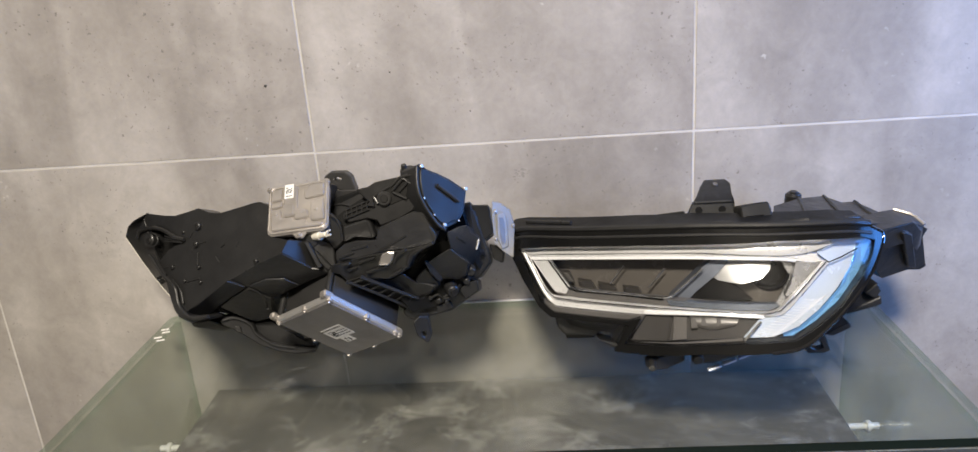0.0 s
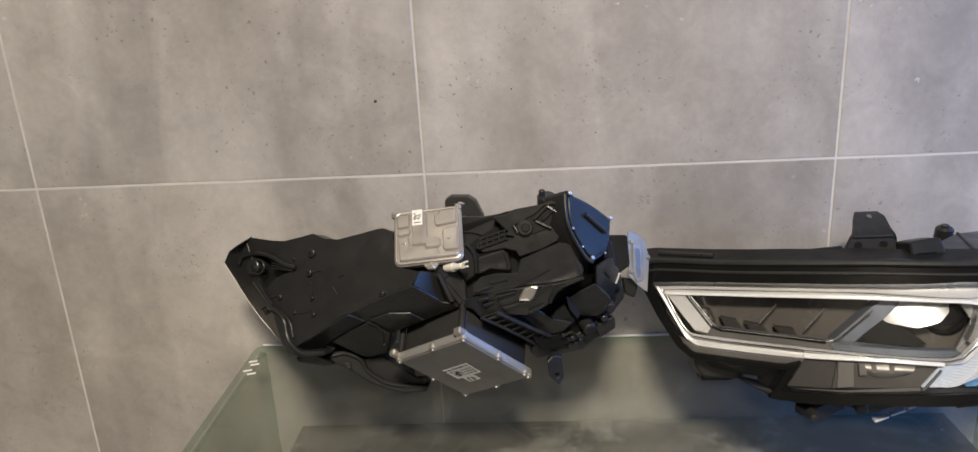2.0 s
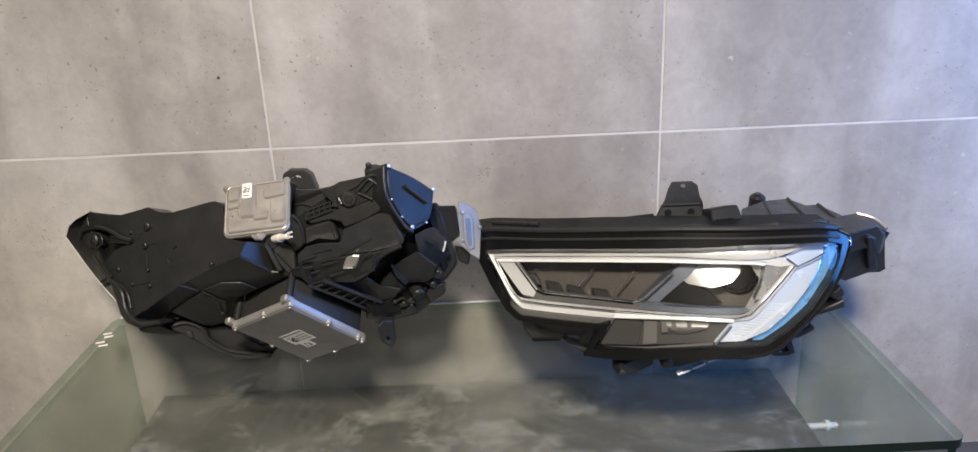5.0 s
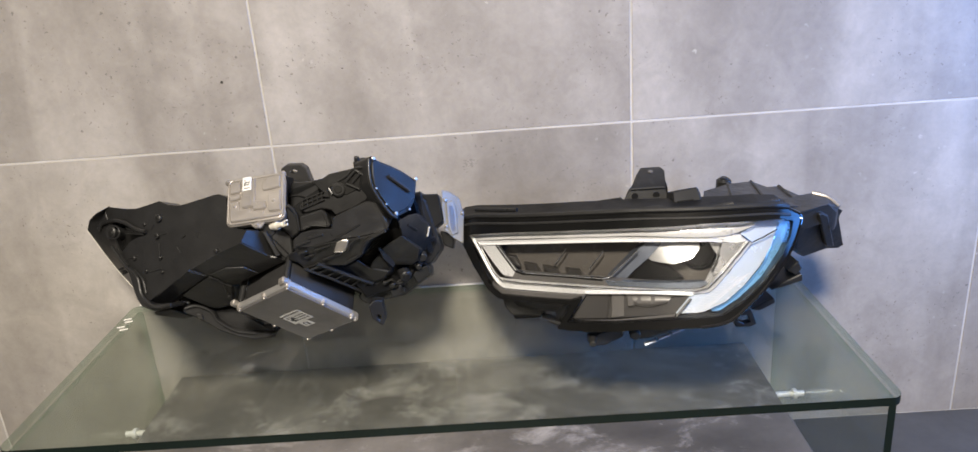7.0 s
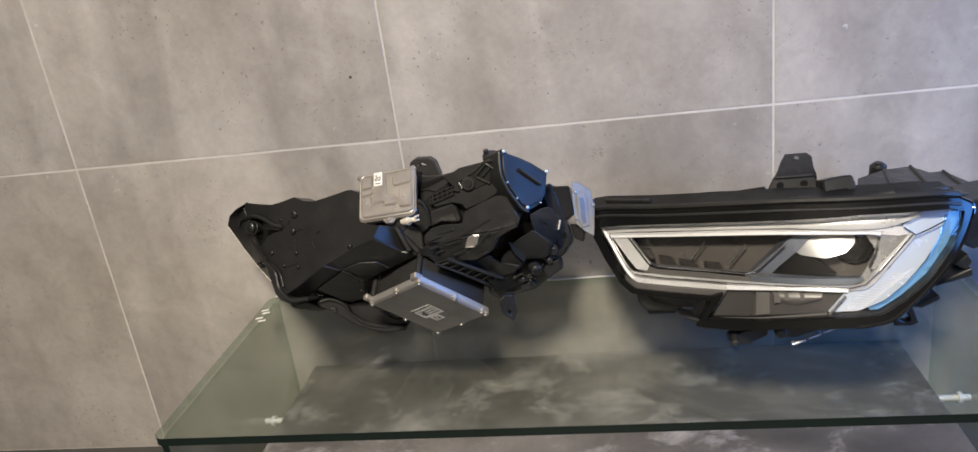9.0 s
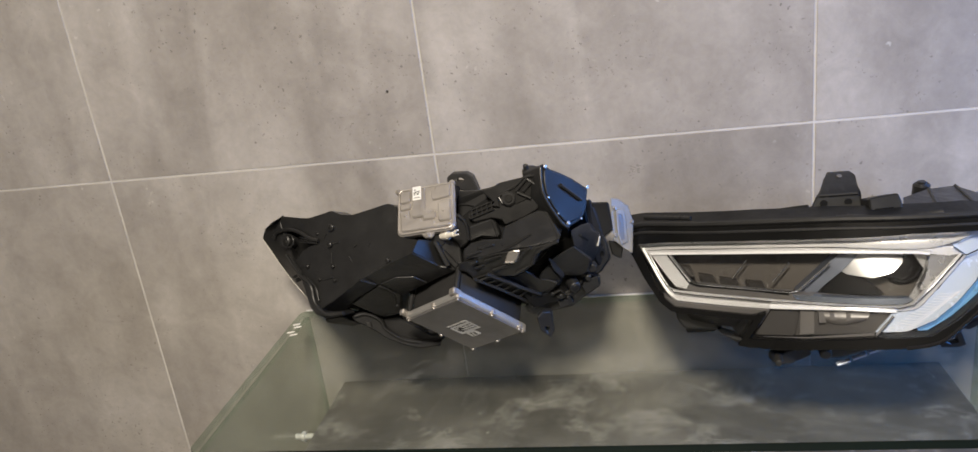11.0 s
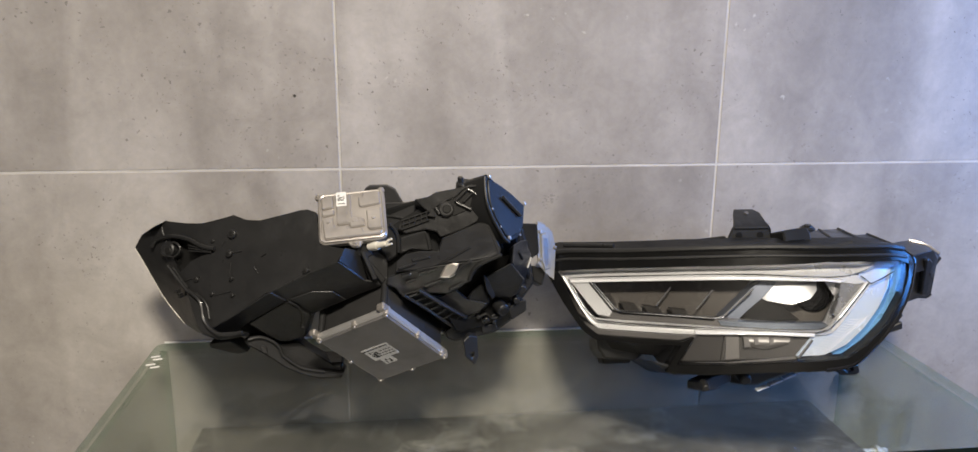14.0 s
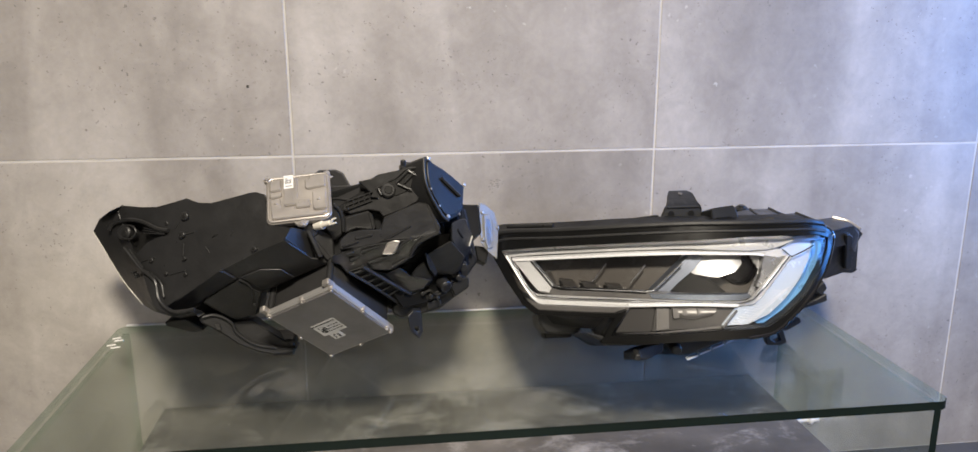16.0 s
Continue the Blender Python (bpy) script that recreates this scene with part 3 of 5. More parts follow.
lb("rib", tube([(-0.1957, -0.1781, 0.4827), (-0.1726, -0.1863, 0.4907)], 0.0009, 8, 1.0, 1), SATIN)
lb("under_panel", plate([(-79, 483), (-24, 514), (14, 531), (46, 499), (58, 496), (65, 488), (38, 476), (16, 465), (-29, 442), (-57, 468)], UNDER, moved(UNDER, 0.07), 0.0022, 0, 1, None, 0.3), BLACK)
lb("under_step", plate([(-52, 472), (-24, 484), (3, 483), (19, 468), (-26, 448)], moved(UNDER, -0.003), moved(UNDER, 0.017), 0.0015, 0, 1, None, 0.3), BLACK)
lb("under_wall", plate([(-156, 428), (-74, 488), (-56, 469), (-109, 434), (-133, 412), (-152, 415)], BAND, moved(BAND, 0.06), 0.002, 0, 1, None, 0.2), SATIN)
lb("knee", plate([(-112, 430), (-83, 452), (-56, 468), (-41, 454), (-28, 443), (-40, 402), (-71, 393), (-82, 400), (-98, 416)], KNEE, moved(KNEE, 0.06), 0.003, 0, 1, None, 0.2), BLACK)
lb("knee_rib", tube([(-0.0548, -0.2289, 0.4674), (-0.0434, -0.2228, 0.4575), (-0.0403, -0.2132, 0.4414), (-0.0434, -0.2022, 0.4227)], 0.0016, 8, 1.0, 6), BLACK)
lb("clip", rod((-0.0420, -0.1978, 0.4242), (-0.0418, -0.2047, 0.4201), 0.003, 0.0027, 18, 0.00045), SATIN)
lb("wedge", plate([(14, 531), (21, 544), (37, 536), (41, 521), (48, 494)], WEDGE, moved(WEDGE, 0.05), 0.0012, 0, 1, None, 0.4), SATIN)
lb("wedge_fin", plate([(40, 536), (45, 537), (61, 501), (55, 500)], FINS, moved(FINS, 0.03), 0.001, 0, 1, None, 0.4), SATIN)
lb("wedge_fin", plate([(47, 520), (52, 522), (71, 497), (66, 493)], moved(FINS, 0.006), moved(FINS, 0.036), 0.001, 0, 1, None, 0.4), SATIN)
lb("module_seat", plate([(-27, 567), (66, 602), (57, 501), (-25, 501)], moved(REAR, -0.02), moved(REAR, 0.03), 0.002, 0, 1, None, 0.4), BLACK)
lb("inner_wall", plate([(36, 534), (51, 538), (73, 523), (74, 493), (65, 487), (50, 496)], moved(FINS, 0.014), moved(FINS, 0.054), 0.0015, 0, 1, None, 0.4), BLACK)
lb("lower_clip", plate([(-170, 395), (-142, 397), (-134, 384), (-124, 369), (-140, 366), (-170, 386)], moved(BAND, 0.004), moved(BAND, 0.044), 0.0015, 0, 1, None, 0.1), SATIN)
lb("lower_flange", plate([(-122, 404), (-103, 406), (-86, 398), (-77, 390), (-73, 377), (-59, 362), (-39, 353), (-18, 346), (10, 340), (-5, 335), (-24, 336), (-46, 344), (-71, 358), (-88, 373), (-105, 386), (-119, 395)], ARM_P, moved(ARM_P, 0.05), 0.0025, 0, 1, None, 0.2), SATIN)
lb("flange_panel", plate([(-80, 388), (-52, 387), (-41, 376), (8, 338), (-21, 342), (-50, 352), (-75, 371)], moved(ARM_P, 0.01), moved(ARM_P, 0.05), 0.0015, 0, 1, None, 0.2), BLACK)
lb("lower_rim", tube([(-0.1154, -0.1947, 0.4034), (-0.1007, -0.1907, 0.4048), (-0.0858, -0.1884, 0.3979), (-0.0764, -0.188, 0.3881), (-0.0714, -0.1891, 0.3762), (-0.0479, -0.1872, 0.3565), (-0.0187, -0.1818, 0.3471)], 0.0022, 8, 1.0, 6), SATIN)
lb("tab", plate([(-100, 392), (-93, 390), (-91, 381), (-98, 384)], moved(ARM_P, -0.004), moved(ARM_P, 0.006), 0.0008, 0, 1, None, 0.0), UNIT)
lb("resting_foot", plate([(-34, 352), (6, 352), (4, 327), (-28, 327)], flat(-0.165), flat(-0.12), 0.003, 0, 1, None, 0.0), BLACK)

# cast module with embossed lid
bx, bz = Vector((0.086, -0.004, 0.009)).normalized(), Vector((-0.005, 0.054, 0.05)).normalized()
bn = bx.cross(bz).normalized()
bc = Vector((0.0275, -0.2135, 0.5755))


def on_module(u, w, h=0.0):
    return bc + bx * u / 1000 + bz * w / 1000 + bn * h / 1000


def module_plate(loop, h0, h1, bevel):
    bm = bmesh.new()
    f = bm.faces.new([bm.verts.new((u / 1000, w / 1000, h0 / 1000)) for u, w in loop])
    made = bmesh.ops.extrude_face_region(bm, geom=[f])
    for g in made["geom"]:
        if isinstance(g, bmesh.types.BMVert):
            g.co.z = h1 / 1000
    bmesh.ops.recalc_face_normals(bm, faces=bm.faces)
    soften(bm, bevel / 1000, 40)
    m = Matrix((bx, bz, bn)).transposed().to_4x4()
    m.translation = bc
    bmesh.ops.transform(bm, matrix=m, verts=bm.verts)
    return bm


def rounded(x0, x1, y0, y1, r, n=4):
    pts = []
    for cx, cy, a0 in ((x1 - r, y1 - r, 0), (x0 + r, y1 - r, 90), (x0 + r, y0 + r, 180), (x1 - r, y0 + r, 270)):
        pts += [(cx + r * math.cos(radians(a0 + k * 90 / n)), cy + r * math.sin(radians(a0 + k * 90 / n))) for k in range(n + 1)]
    return pts


ballast = lb("ballast_module", module_plate(rounded(-40, 43, -37, 36, 8), -14, 0, 1.5), CAST, "cast aluminium module with embossed lid", None, 30)
part("lid_rim", module_plate(rounded(-42, 45, -39, 38, 9), -4.5, -1.0, 1.2), CAST, ballast, "", 30)
rim = rounded(-39, 42, -36, 35, 7)
part("lid_bead", tube([on_module(u, w, 0.2) for u, w in rim] + [on_module(*rim[0], 0.2)], 0.0017, 8, 1.0, 1), CAST, ballast, "", 40)
def lid_zone(*corners):
    """A raised field of the lid, its corners as shares of the width and of the height from the top."""
    return module_plate([(-38 + 79 * a, 34 - 69 * b) for a, b in corners], -1.0, 3.6, 1.6)


for zone in (((0.02, 0.52), (0.2, 0.5), (0.22, 0.72), (0.42, 0.72), (0.44, 0.8), (0.66, 0.8), (0.68, 0.89), (0.98, 0.9), (0.95, 0.98), (0.05, 0.98)),
             ((0.25, 0.02), (0.5, 0.02), (0.5, 0.55), (0.6, 0.56), (0.71, 0.6), (0.71, 0.77), (0.46, 0.77), (0.46, 0.69), (0.26, 0.69)),
             ((0.62, 0.1), (0.69, 0.1), (0.7, 0.02), (0.98, 0.02), (0.98, 0.31), (0.66, 0.35), (0.62, 0.3)),
             ((0.74, 0.42), (0.98, 0.37), (0.99, 0.86), (0.77, 0.86), (0.74, 0.8)),
             ((0.02, 0.05), (0.22, 0.03), (0.22, 0.3), (0.02, 0.32)),
             ((0.02, 0.36), (0.23, 0.34), (0.23, 0.46), (0.02, 0.48))):
    part("emboss", lid_zone(*zone), CAST, ballast, "", 30)
part("stamped_field", module_plate([(-17, 4), (-4, 5), (-4, -11), (-17, -12)], 2.8, 4.2, 0.3), CAST, ballast, "", 30)
for k in range(4):
    part("stamp", module_plate([(2 + k * 4, -8), (4.5 + k * 4, -8), (4.5 + k * 4, -12), (2 + k * 4, -12)], 2.8, 4.1, 0.2), CAST, ballast, "", 30)
part("ear", module_plate([(-9, -36), (15, -36), (9, -46), (0, -46)], -6, -2.0, 1.0), CAST, ballast, "", 30)
for u, w in ((-41, 35), (41, 36), (4, -42), (-28, -9), (29, -9)):
    if w > 30 or w < -40:
        part("lug", rod(on_module(u, w, -6), on_module(u, w, 0.5), 0.0044, None, 16, 0.001), CAST, ballast, "", 35)
    screw(on_module(u, w, 0.4 if w in (35, 36, -42) else 3.5), bn, 0.0026, ballast)
tag = part("label", module_plate([(-17, 36), (-4, 36), (-4, 14), (-17, 14)], 3.3, 4.0, 0.1), WHITE, ballast, "white paper label with a code", 30)
random.seed(3)
for i in range(6):
    for j in range(6):
        if random.random() < 0.55:
            part("code_dot", module_plate([(-15 + i * 1.5, 22 + j * 1.5), (-13.5 + i * 1.5, 22 + j * 1.5), (-13.5 + i * 1.5, 23.5 + j * 1.5), (-15 + i * 1.5, 23.5 + j * 1.5)], 4.0, 4.1, 0), INK, tag)
part("print_bar", module_plate([(-15, 17), (-6, 17), (-6, 18.2), (-15, 18.2)], 4.0, 4.1, 0), INK, tag)

# bulb-holder plug beside the module
plug = lb("plug", rod((0.051, -0.230, 0.539), (0.063, -0.240, 0.5425), 0.0062, 0.0058, 18, 0.001), IVORY, "ivory plug in a grey socket")
part("pin_holder", rod((0.059, -0.239, 0.5415), (0.073, -0.248, 0.547), 0.0042, 0.0036, 14, 0.001), IVORY, plug, "", 40)
part("lever", obox((0.074, -0.249, 0.548), (0.4, -0.3, 0.9), (0, 0, 1), (0.011, 0.004, 0.003), 0.001), IVORY, plug)
for k in (-1, 1):
    part("prong", rod((0.074, -0.249, 0.548 + 0.003 * k), (0.080, -0.253, 0.551 + 0.003 * k), 0.0013, None, 8), IVORY, plug, "", 40)
lb("socket", rod((0.036, -0.215, 0.532), (0.046, -0.233, 0.5365), 0.013, 0.012, 20, 0.001), BLACK)


# large control box with a sheet-metal lid
ct, cl, cr = Vector((0.071, -0.277, 0.461)), Vector((-0.023, -0.238, 0.416)), Vector((0.146, -0.217, 0.376))
ux, uy = (cr - ct), (cl - ct)
LX, LY = ux.length * 1000, uy.length * 975
ux, uy = ux.normalized(), (uy - uy.project(ux)).normalized()
un = ux.cross(uy).normalized()
if un.y > 0:
    un = -un


def on_box(u, w, h=0.0):
    return ct + ux * u / 1000 + uy * w / 1000 + un * h / 1000


def box_plate(loop, h0, h1, bevel):
    bm = bmesh.new()
    f = bm.faces.new([bm.verts.new(on_box(u, w, h0)) for u, w in loop])
    made = bmesh.ops.extrude_face_region(bm, geom=[f])
    for g in made["geom"]:
        if isinstance(g, bmesh.types.BMVert):
            g.co += un * (h1 - h0) / 1000
    bmesh.ops.recalc_face_normals(bm, faces=bm.faces)
    return soften(bm, bevel / 1000, 40)


control = lb("control_unit", box_plate(rounded(2, LX - 2, 2, LY - 2, 4), -56, -5, 1.5), UNIT, "black control unit with bare aluminium lid")
lid = part("metal_lid", box_plate(rounded(0, LX, 0, LY, 3), -5, 0, 1.0), SHEET, control, "matt bare aluminium lid", 30)
part("lid_flange", box_plate(rounded(-4.5, LX + 4.5, -4.5, LY + 4.5, 5), -13, -2.0, 2.2), CASTING, control, "bright folded rim", 30)
for u, w in ((0, 0), (0, LY), (LX, 0), (LX, LY), (LX * 0.5, -2), (-2, LY * 0.45), (LX * 0.93, -1), (LX + 1, LY * 0.5), (LX * 0.5, LY + 1)):
    part("lug", rod(on_box(u, w, -8), on_box(u, w, -0.6), 0.0046, None, 14, 0.001), CAST, lid, "", 35)
    screw(on_box(u, w, -0.6), un, 0.0024, lid)
part("corner_lug", obox(on_box(-6, LY + 3, -10), ux, un, (0.016, 0.010, 0.009), 0.002), CAST, lid)
part("corner_lug", obox(on_box(-4, 2, -10), ux, un, (0.016, 0.012, 0.010), 0.002), CAST, lid)
for u, w in ((-2, 3), (-2, LY - 2)):
    part("corner_post", rod(on_box(u, w, -54), on_box(u, w, -12), 0.0045, None, 12), BLACK, control, "", 40)
sticker = part("label", box_plate([(LX * a, LY * b) for a, b in ((0.39, 0.366), (0.63, 0.366), (0.63, 0.50), (0.75, 0.50), (0.75, 0.67), (0.63, 0.67), (0.63, 0.737), (0.39, 0.737))], 0, 0.25, 0), WHITE, lid, "white printed label with a code")
random.seed(5)


def ink(a0, b0, a1, b1):
    part("print_mark", box_plate([(LX * a0, LY * b0), (LX * a1, LY * b0), (LX * a1, LY * b1), (LX * a0, LY * b1)], 0.25, 0.35, 0), INK, sticker)


for i in range(7):
    for j in range(7):
        if random.random() < 0.6:
            ink(0.46 + i * 0.018, 0.585 + j * 0.015, 0.478 + i * 0.018, 0.6 + j * 0.015)
        if random.random() < 0.6 and i < 5 and j < 5:
            ink(0.652 + i * 0.016, 0.545 + j * 0.018, 0.668 + i * 0.016, 0.563 + j * 0.018)
for k, row in enumerate((0.41, 0.48, 0.525, 0.57)):
    b = 0.385
    while b < (0.71 if k == 0 else 0.56):
        d = 0.02 + 0.03 * random.random()
        ink(row, b, row + (0.022 if k == 0 else 0.014), b + d)
        b += d + 0.012

# centre body
CORE = flat(-0.208, 0, 0.15, 0.25, 0.53)
CORE_LOW = flat(-0.188, 0.3, 0.22, -0.1, 0.45)
lb("core", plate([(73, 553), (96, 569), (132, 588), (188, 601), (207, 563), (227, 527), (226, 511), (204, 505), (176, 485), (158, 474), (88, 473), (65, 485)], CORE, moved(CORE, 0.05), 0.001, 0, 1, None, 0.4), HOUSING)
lb("core", plate([(155, 462), (184, 483), (223, 507), (252, 471), (246, 446), (233, 423), (201, 409), (165, 406), (153, 429)], CORE_LOW, moved(CORE_LOW, 0.05), 0.001, 0, 1, None, 0.4), HOUSING)
lb("upper_wall", plate([(30, 574), (97, 580), (116, 584), (113, 567), (104, 560), (89, 552), (77, 547), (57, 546), (36, 547)], UPPER, moved(UPPER, 0.06), 0.002, 0, 1, None, 0.4), BLACK)
lb("mount_bracket", plate([[(42, 574), (40, 588), (48, 593), (73, 595), (84, 591), (96, 575)], [(56, 586), (62, 589), (71, 587), (66, 584), (58, 584)]], moved(UPPER, 0.012), moved(UPPER, 0.032), 0.0015, 0, 1, None, 0.1), SATIN)
lb("bracket_rim", tube([(0.06, -0.1648, 0.56), (0.0748, -0.1684, 0.5631), (0.0879, -0.1753, 0.5628), (0.1021, -0.1843, 0.5612)], 0.0016, 8, 1.0, 6), SATIN)
lb("crown", plate([(109, 594), (127, 598), (137, 604), (170, 611), (197, 620), (198, 598), (195, 582), (189, 569), (169, 558), (142, 548), (137, 555), (123, 557), (97, 551), (87, 556), (91, 568), (112, 570), (133, 573)], CROWN, moved(CROWN, 0.07), 0.0013, 0, 1, None, 0.4), BLACK, "ribbed black plastic upper body")
# dark sheet lying on the crown, painting the shade of a recess
lb("boss_recess_shade", plate([(134, 585), (147, 592), (174, 609), (187, 611), (184, 598), (180, 584), (161, 576), (142, 574)], moved(CROWN, -0.0012), moved(CROWN, 0.0188), 0.001, 0, 1, None, 0.4), RUBBER_OR_SHADE)
lb("recess_lip", tube([(0.133, -0.2164, 0.5841), (0.1469, -0.217, 0.5931), (0.1614, -0.2182, 0.6004), (0.1743, -0.2181, 0.6109), (0.1883, -0.2206, 0.6134)], 0.0016, 8, 1.0, 6), BLACK)
boss2 = lb("adjuster_boss", rod((0.1507, -0.2150, 0.5819), (0.1496, -0.2246, 0.5846), 0.011, 0.0099, 18, 0.00165), BLACK)
lb("socket", rod((0.1516, -0.2152, 0.5819), (0.1504, -0.2259, 0.5849), 0.0062, 0.00558, 18, 0.00093), RUBBER_OR_SHADE, "", boss2)
lb("strut", tube([(0.1613, -0.2222, 0.5938), (0.178, -0.221, 0.6106)], 0.0018, 8, 1.0, 1), BLACK)
lb("strut", tube([(0.1718, -0.2246, 0.594), (0.1865, -0.2237, 0.6083)], 0.0018, 8, 1.0, 1), BLACK)
lb("strut", tube([(0.163, -0.223, 0.5923), (0.1816, -0.2297, 0.5846)], 0.0018, 8, 1.0, 1), BLACK)
lb("strut", tube([(0.178, -0.2213, 0.6098), (0.1962, -0.2288, 0.599)], 0.0018, 8, 1.0, 1), BLACK)
lb("strut", tube([(0.1362, -0.2187, 0.5855), (0.1409, -0.2222, 0.5776)], 0.0018, 8, 1.0, 1), BLACK)
lb("grille_bar", tube([(0.0946, -0.2165, 0.557), (0.0944, -0.2133, 0.5675)], 0.001, 8, 1.0, 1), BLACK)
lb("grille_bar", tube([(0.1022, -0.2174, 0.5599), (0.102, -0.2142, 0.5704)], 0.001, 8, 1.0, 1), BLACK)
lb("grille_bar", tube([(0.1098, -0.2183, 0.5628), (0.1096, -0.2152, 0.5733)], 0.001, 8, 1.0, 1), BLACK)
lb("grille_bar", tube([(0.1174, -0.2193, 0.5658), (0.1172, -0.2161, 0.5762)], 0.001, 8, 1.0, 1), BLACK)
lb("grille_bar", tube([(0.1249, -0.2202, 0.5686), (0.1247, -0.217, 0.5791)], 0.001, 8, 1.0, 1), BLACK)
lb("grille_bar", tube([(0.0918, -0.2161, 0.5561), (0.1278, -0.2205, 0.5698)], 0.0009, 8, 1.0, 1), BLACK)
lb("grille_bar", tube([(0.0922, -0.2145, 0.5618), (0.1282, -0.2189, 0.5755)], 0.0009, 8, 1.0, 1), BLACK)
lb("grille_bar", tube([(0.0926, -0.2129, 0.5675), (0.1286, -0.2173, 0.5811)], 0.0009, 8, 1.0, 1), BLACK)
# dark sheet on the crown, shade between the bars put into its colour
lb("grille_shade", plate([(91, 555), (91, 566), (125, 580), (127, 569)], moved(CROWN, -0.0006), moved(CROWN, 0.0094), 0.0005, 0, 1, None, 0.4), RUBBER_OR_SHADE)
lb("fin", plate([(125, 575), (134, 586), (136, 574)], moved(CROWN, -0.006), moved(CROWN, 0.004), 0.0006, 0, 1, None, 0.4), BLACK)
socket_house = lb("bulb_socket", rod((0.050, -0.19, 0.535), (0.060, -0.222, 0.536), 0.028, 0.024, 28, 0.003), SATIN)
part("collar", ring((0.060, -0.222, 0.536), (0.3, -0.95, 0.03), 0.0225, 0.0016), SATIN, socket_house, "", 40)
lb("hump_edge", tube([(0.0764, -0.2277, 0.568), (0.0837, -0.2273, 0.5595), (0.0873, -0.228, 0.5471), (0.0879, -0.2296, 0.5297)], 0.0022, 8, 1.0, 6), SATIN)
lb("hump", plate([(68, 565), (77, 565), (83, 556), (87, 544), (86, 525), (74, 517), (63, 536)], moved(BULGE, 0.004), moved(BULGE, 0.054), 0.002, 0, 1, None, 0.4), SATIN)
lb("bulge", plate([(90, 548), (107, 552), (122, 555), (126, 551), (131, 532), (126, 528), (105, 532), (89, 526)], BULGE, moved(BULGE, 0.05), 0.0018, 0, 1, None, 0.1), BLACK)
lb("bulge_side", plate([(121, 555), (127, 551), (132, 532), (127, 528)], moved(BULGE, -0.001), moved(BULGE, 0.029), 0.001, 0, 1, None, 0.1), SATIN)
sl = lb("sloping_cover", plate([(83, 512), (84, 525), (96, 534), (113, 537), (138, 536), (143, 552), (190, 570), (201, 568), (211, 547), (216, 529), (206, 525), (180, 521), (151, 520), (128, 516), (105, 513)], SLOPE, moved(SLOPE, 0.07), 0.0015, 0, 1, None, 0.4), BLACK, "deeply ribbed black plastic centre body")
lb("slope_side", plate([(200, 567), (204, 565), (219, 535), (215, 526), (212, 536)], moved(SLOPE, -0.0005), moved(SLOPE, 0.0395), 0.001, 0, 1, None, 0.1), SATIN, "", sl)
# dark strip laid on the cover for a shadow line; the later ones are ridges
lb("ridge_shade_strip", plate([(135, 519), (145, 525), (178, 540), (180, 538), (148, 522)], moved(SLOPE, -0.001), moved(SLOPE, 0.009), 0.0008, 0, 1, None, 0.2), RUBBER_OR_SHADE, "", sl)
lb("ridge_shade_strip", plate([(86, 518), (108, 523), (109, 521), (88, 515)], moved(SLOPE, -0.003), moved(SLOPE, 0.009), 0.001, 0, 1, None, 0.2), BLACK, "", sl)
lb("ridge_shade_strip", plate([(103, 528), (126, 531), (128, 528), (105, 524)], moved(SLOPE, -0.002), moved(SLOPE, 0.01), 0.001, 0, 1, None, 0.2), BLACK, "", sl)
lb("ridge_shade_strip", plate([(89, 508), (101, 510), (103, 507), (91, 504)], moved(SLOPE, -0.002), moved(SLOPE, 0.01), 0.001, 0, 1, None, 0.2), BLACK, "", sl)
ap = lb("apron", plate([(73, 503), (100, 512), (129, 518), (157, 522), (178, 524), (192, 527), (214, 534), (200, 524), (187, 513), (178, 496), (167, 486), (149, 476), (127, 477), (107, 481), (89, 475), (82, 487), (70, 491)], APRON, moved(APRON, 0.06), 0.0014, 0, 1, None, 0.3), BLACK)
lb("ridge_shade_strip", plate([(94, 497), (109, 501), (110, 498), (97, 492)], moved(APRON, -0.0035), moved(APRON, 0.0085), 0.0012, 0, 1, None, 0.2), BLACK, "", ap)
lb("ridge_shade_strip", plate([(111, 509), (136, 516), (137, 513), (112, 504)], moved(APRON, -0.0035), moved(APRON, 0.0085), 0.0012, 0, 1, None, 0.2), BLACK, "", ap)
lb("ridge_shade_strip", plate([(118, 491), (148, 502), (149, 498), (121, 486)], moved(APRON, -0.0035), moved(APRON, 0.0085), 0.0012, 0, 1, None, 0.2), BLACK, "", ap)
lb("ridge_shade_strip", plate([(151, 485), (170, 495), (170, 491), (152, 479)], moved(APRON, -0.0035), moved(APRON, 0.0085), 0.0012, 0, 1, None, 0.2), BLACK, "", ap)
lb("worn_patch", plate([(139, 504), (146, 520), (155, 524), (164, 523), (158, 508), (152, 503)], moved(APRON, -0.005), moved(APRON, 0.003), 0.0015, 0, 1, None, 0.2), CAST, "shiny scuffed patch", ap)
lb("worn_edge", tube([(0.1397, -0.2581, 0.5041), (0.1521, -0.2581, 0.5035), (0.1581, -0.2602, 0.5085)], 0.0009, 8, 1.0, 1), CHROME, "", ap)
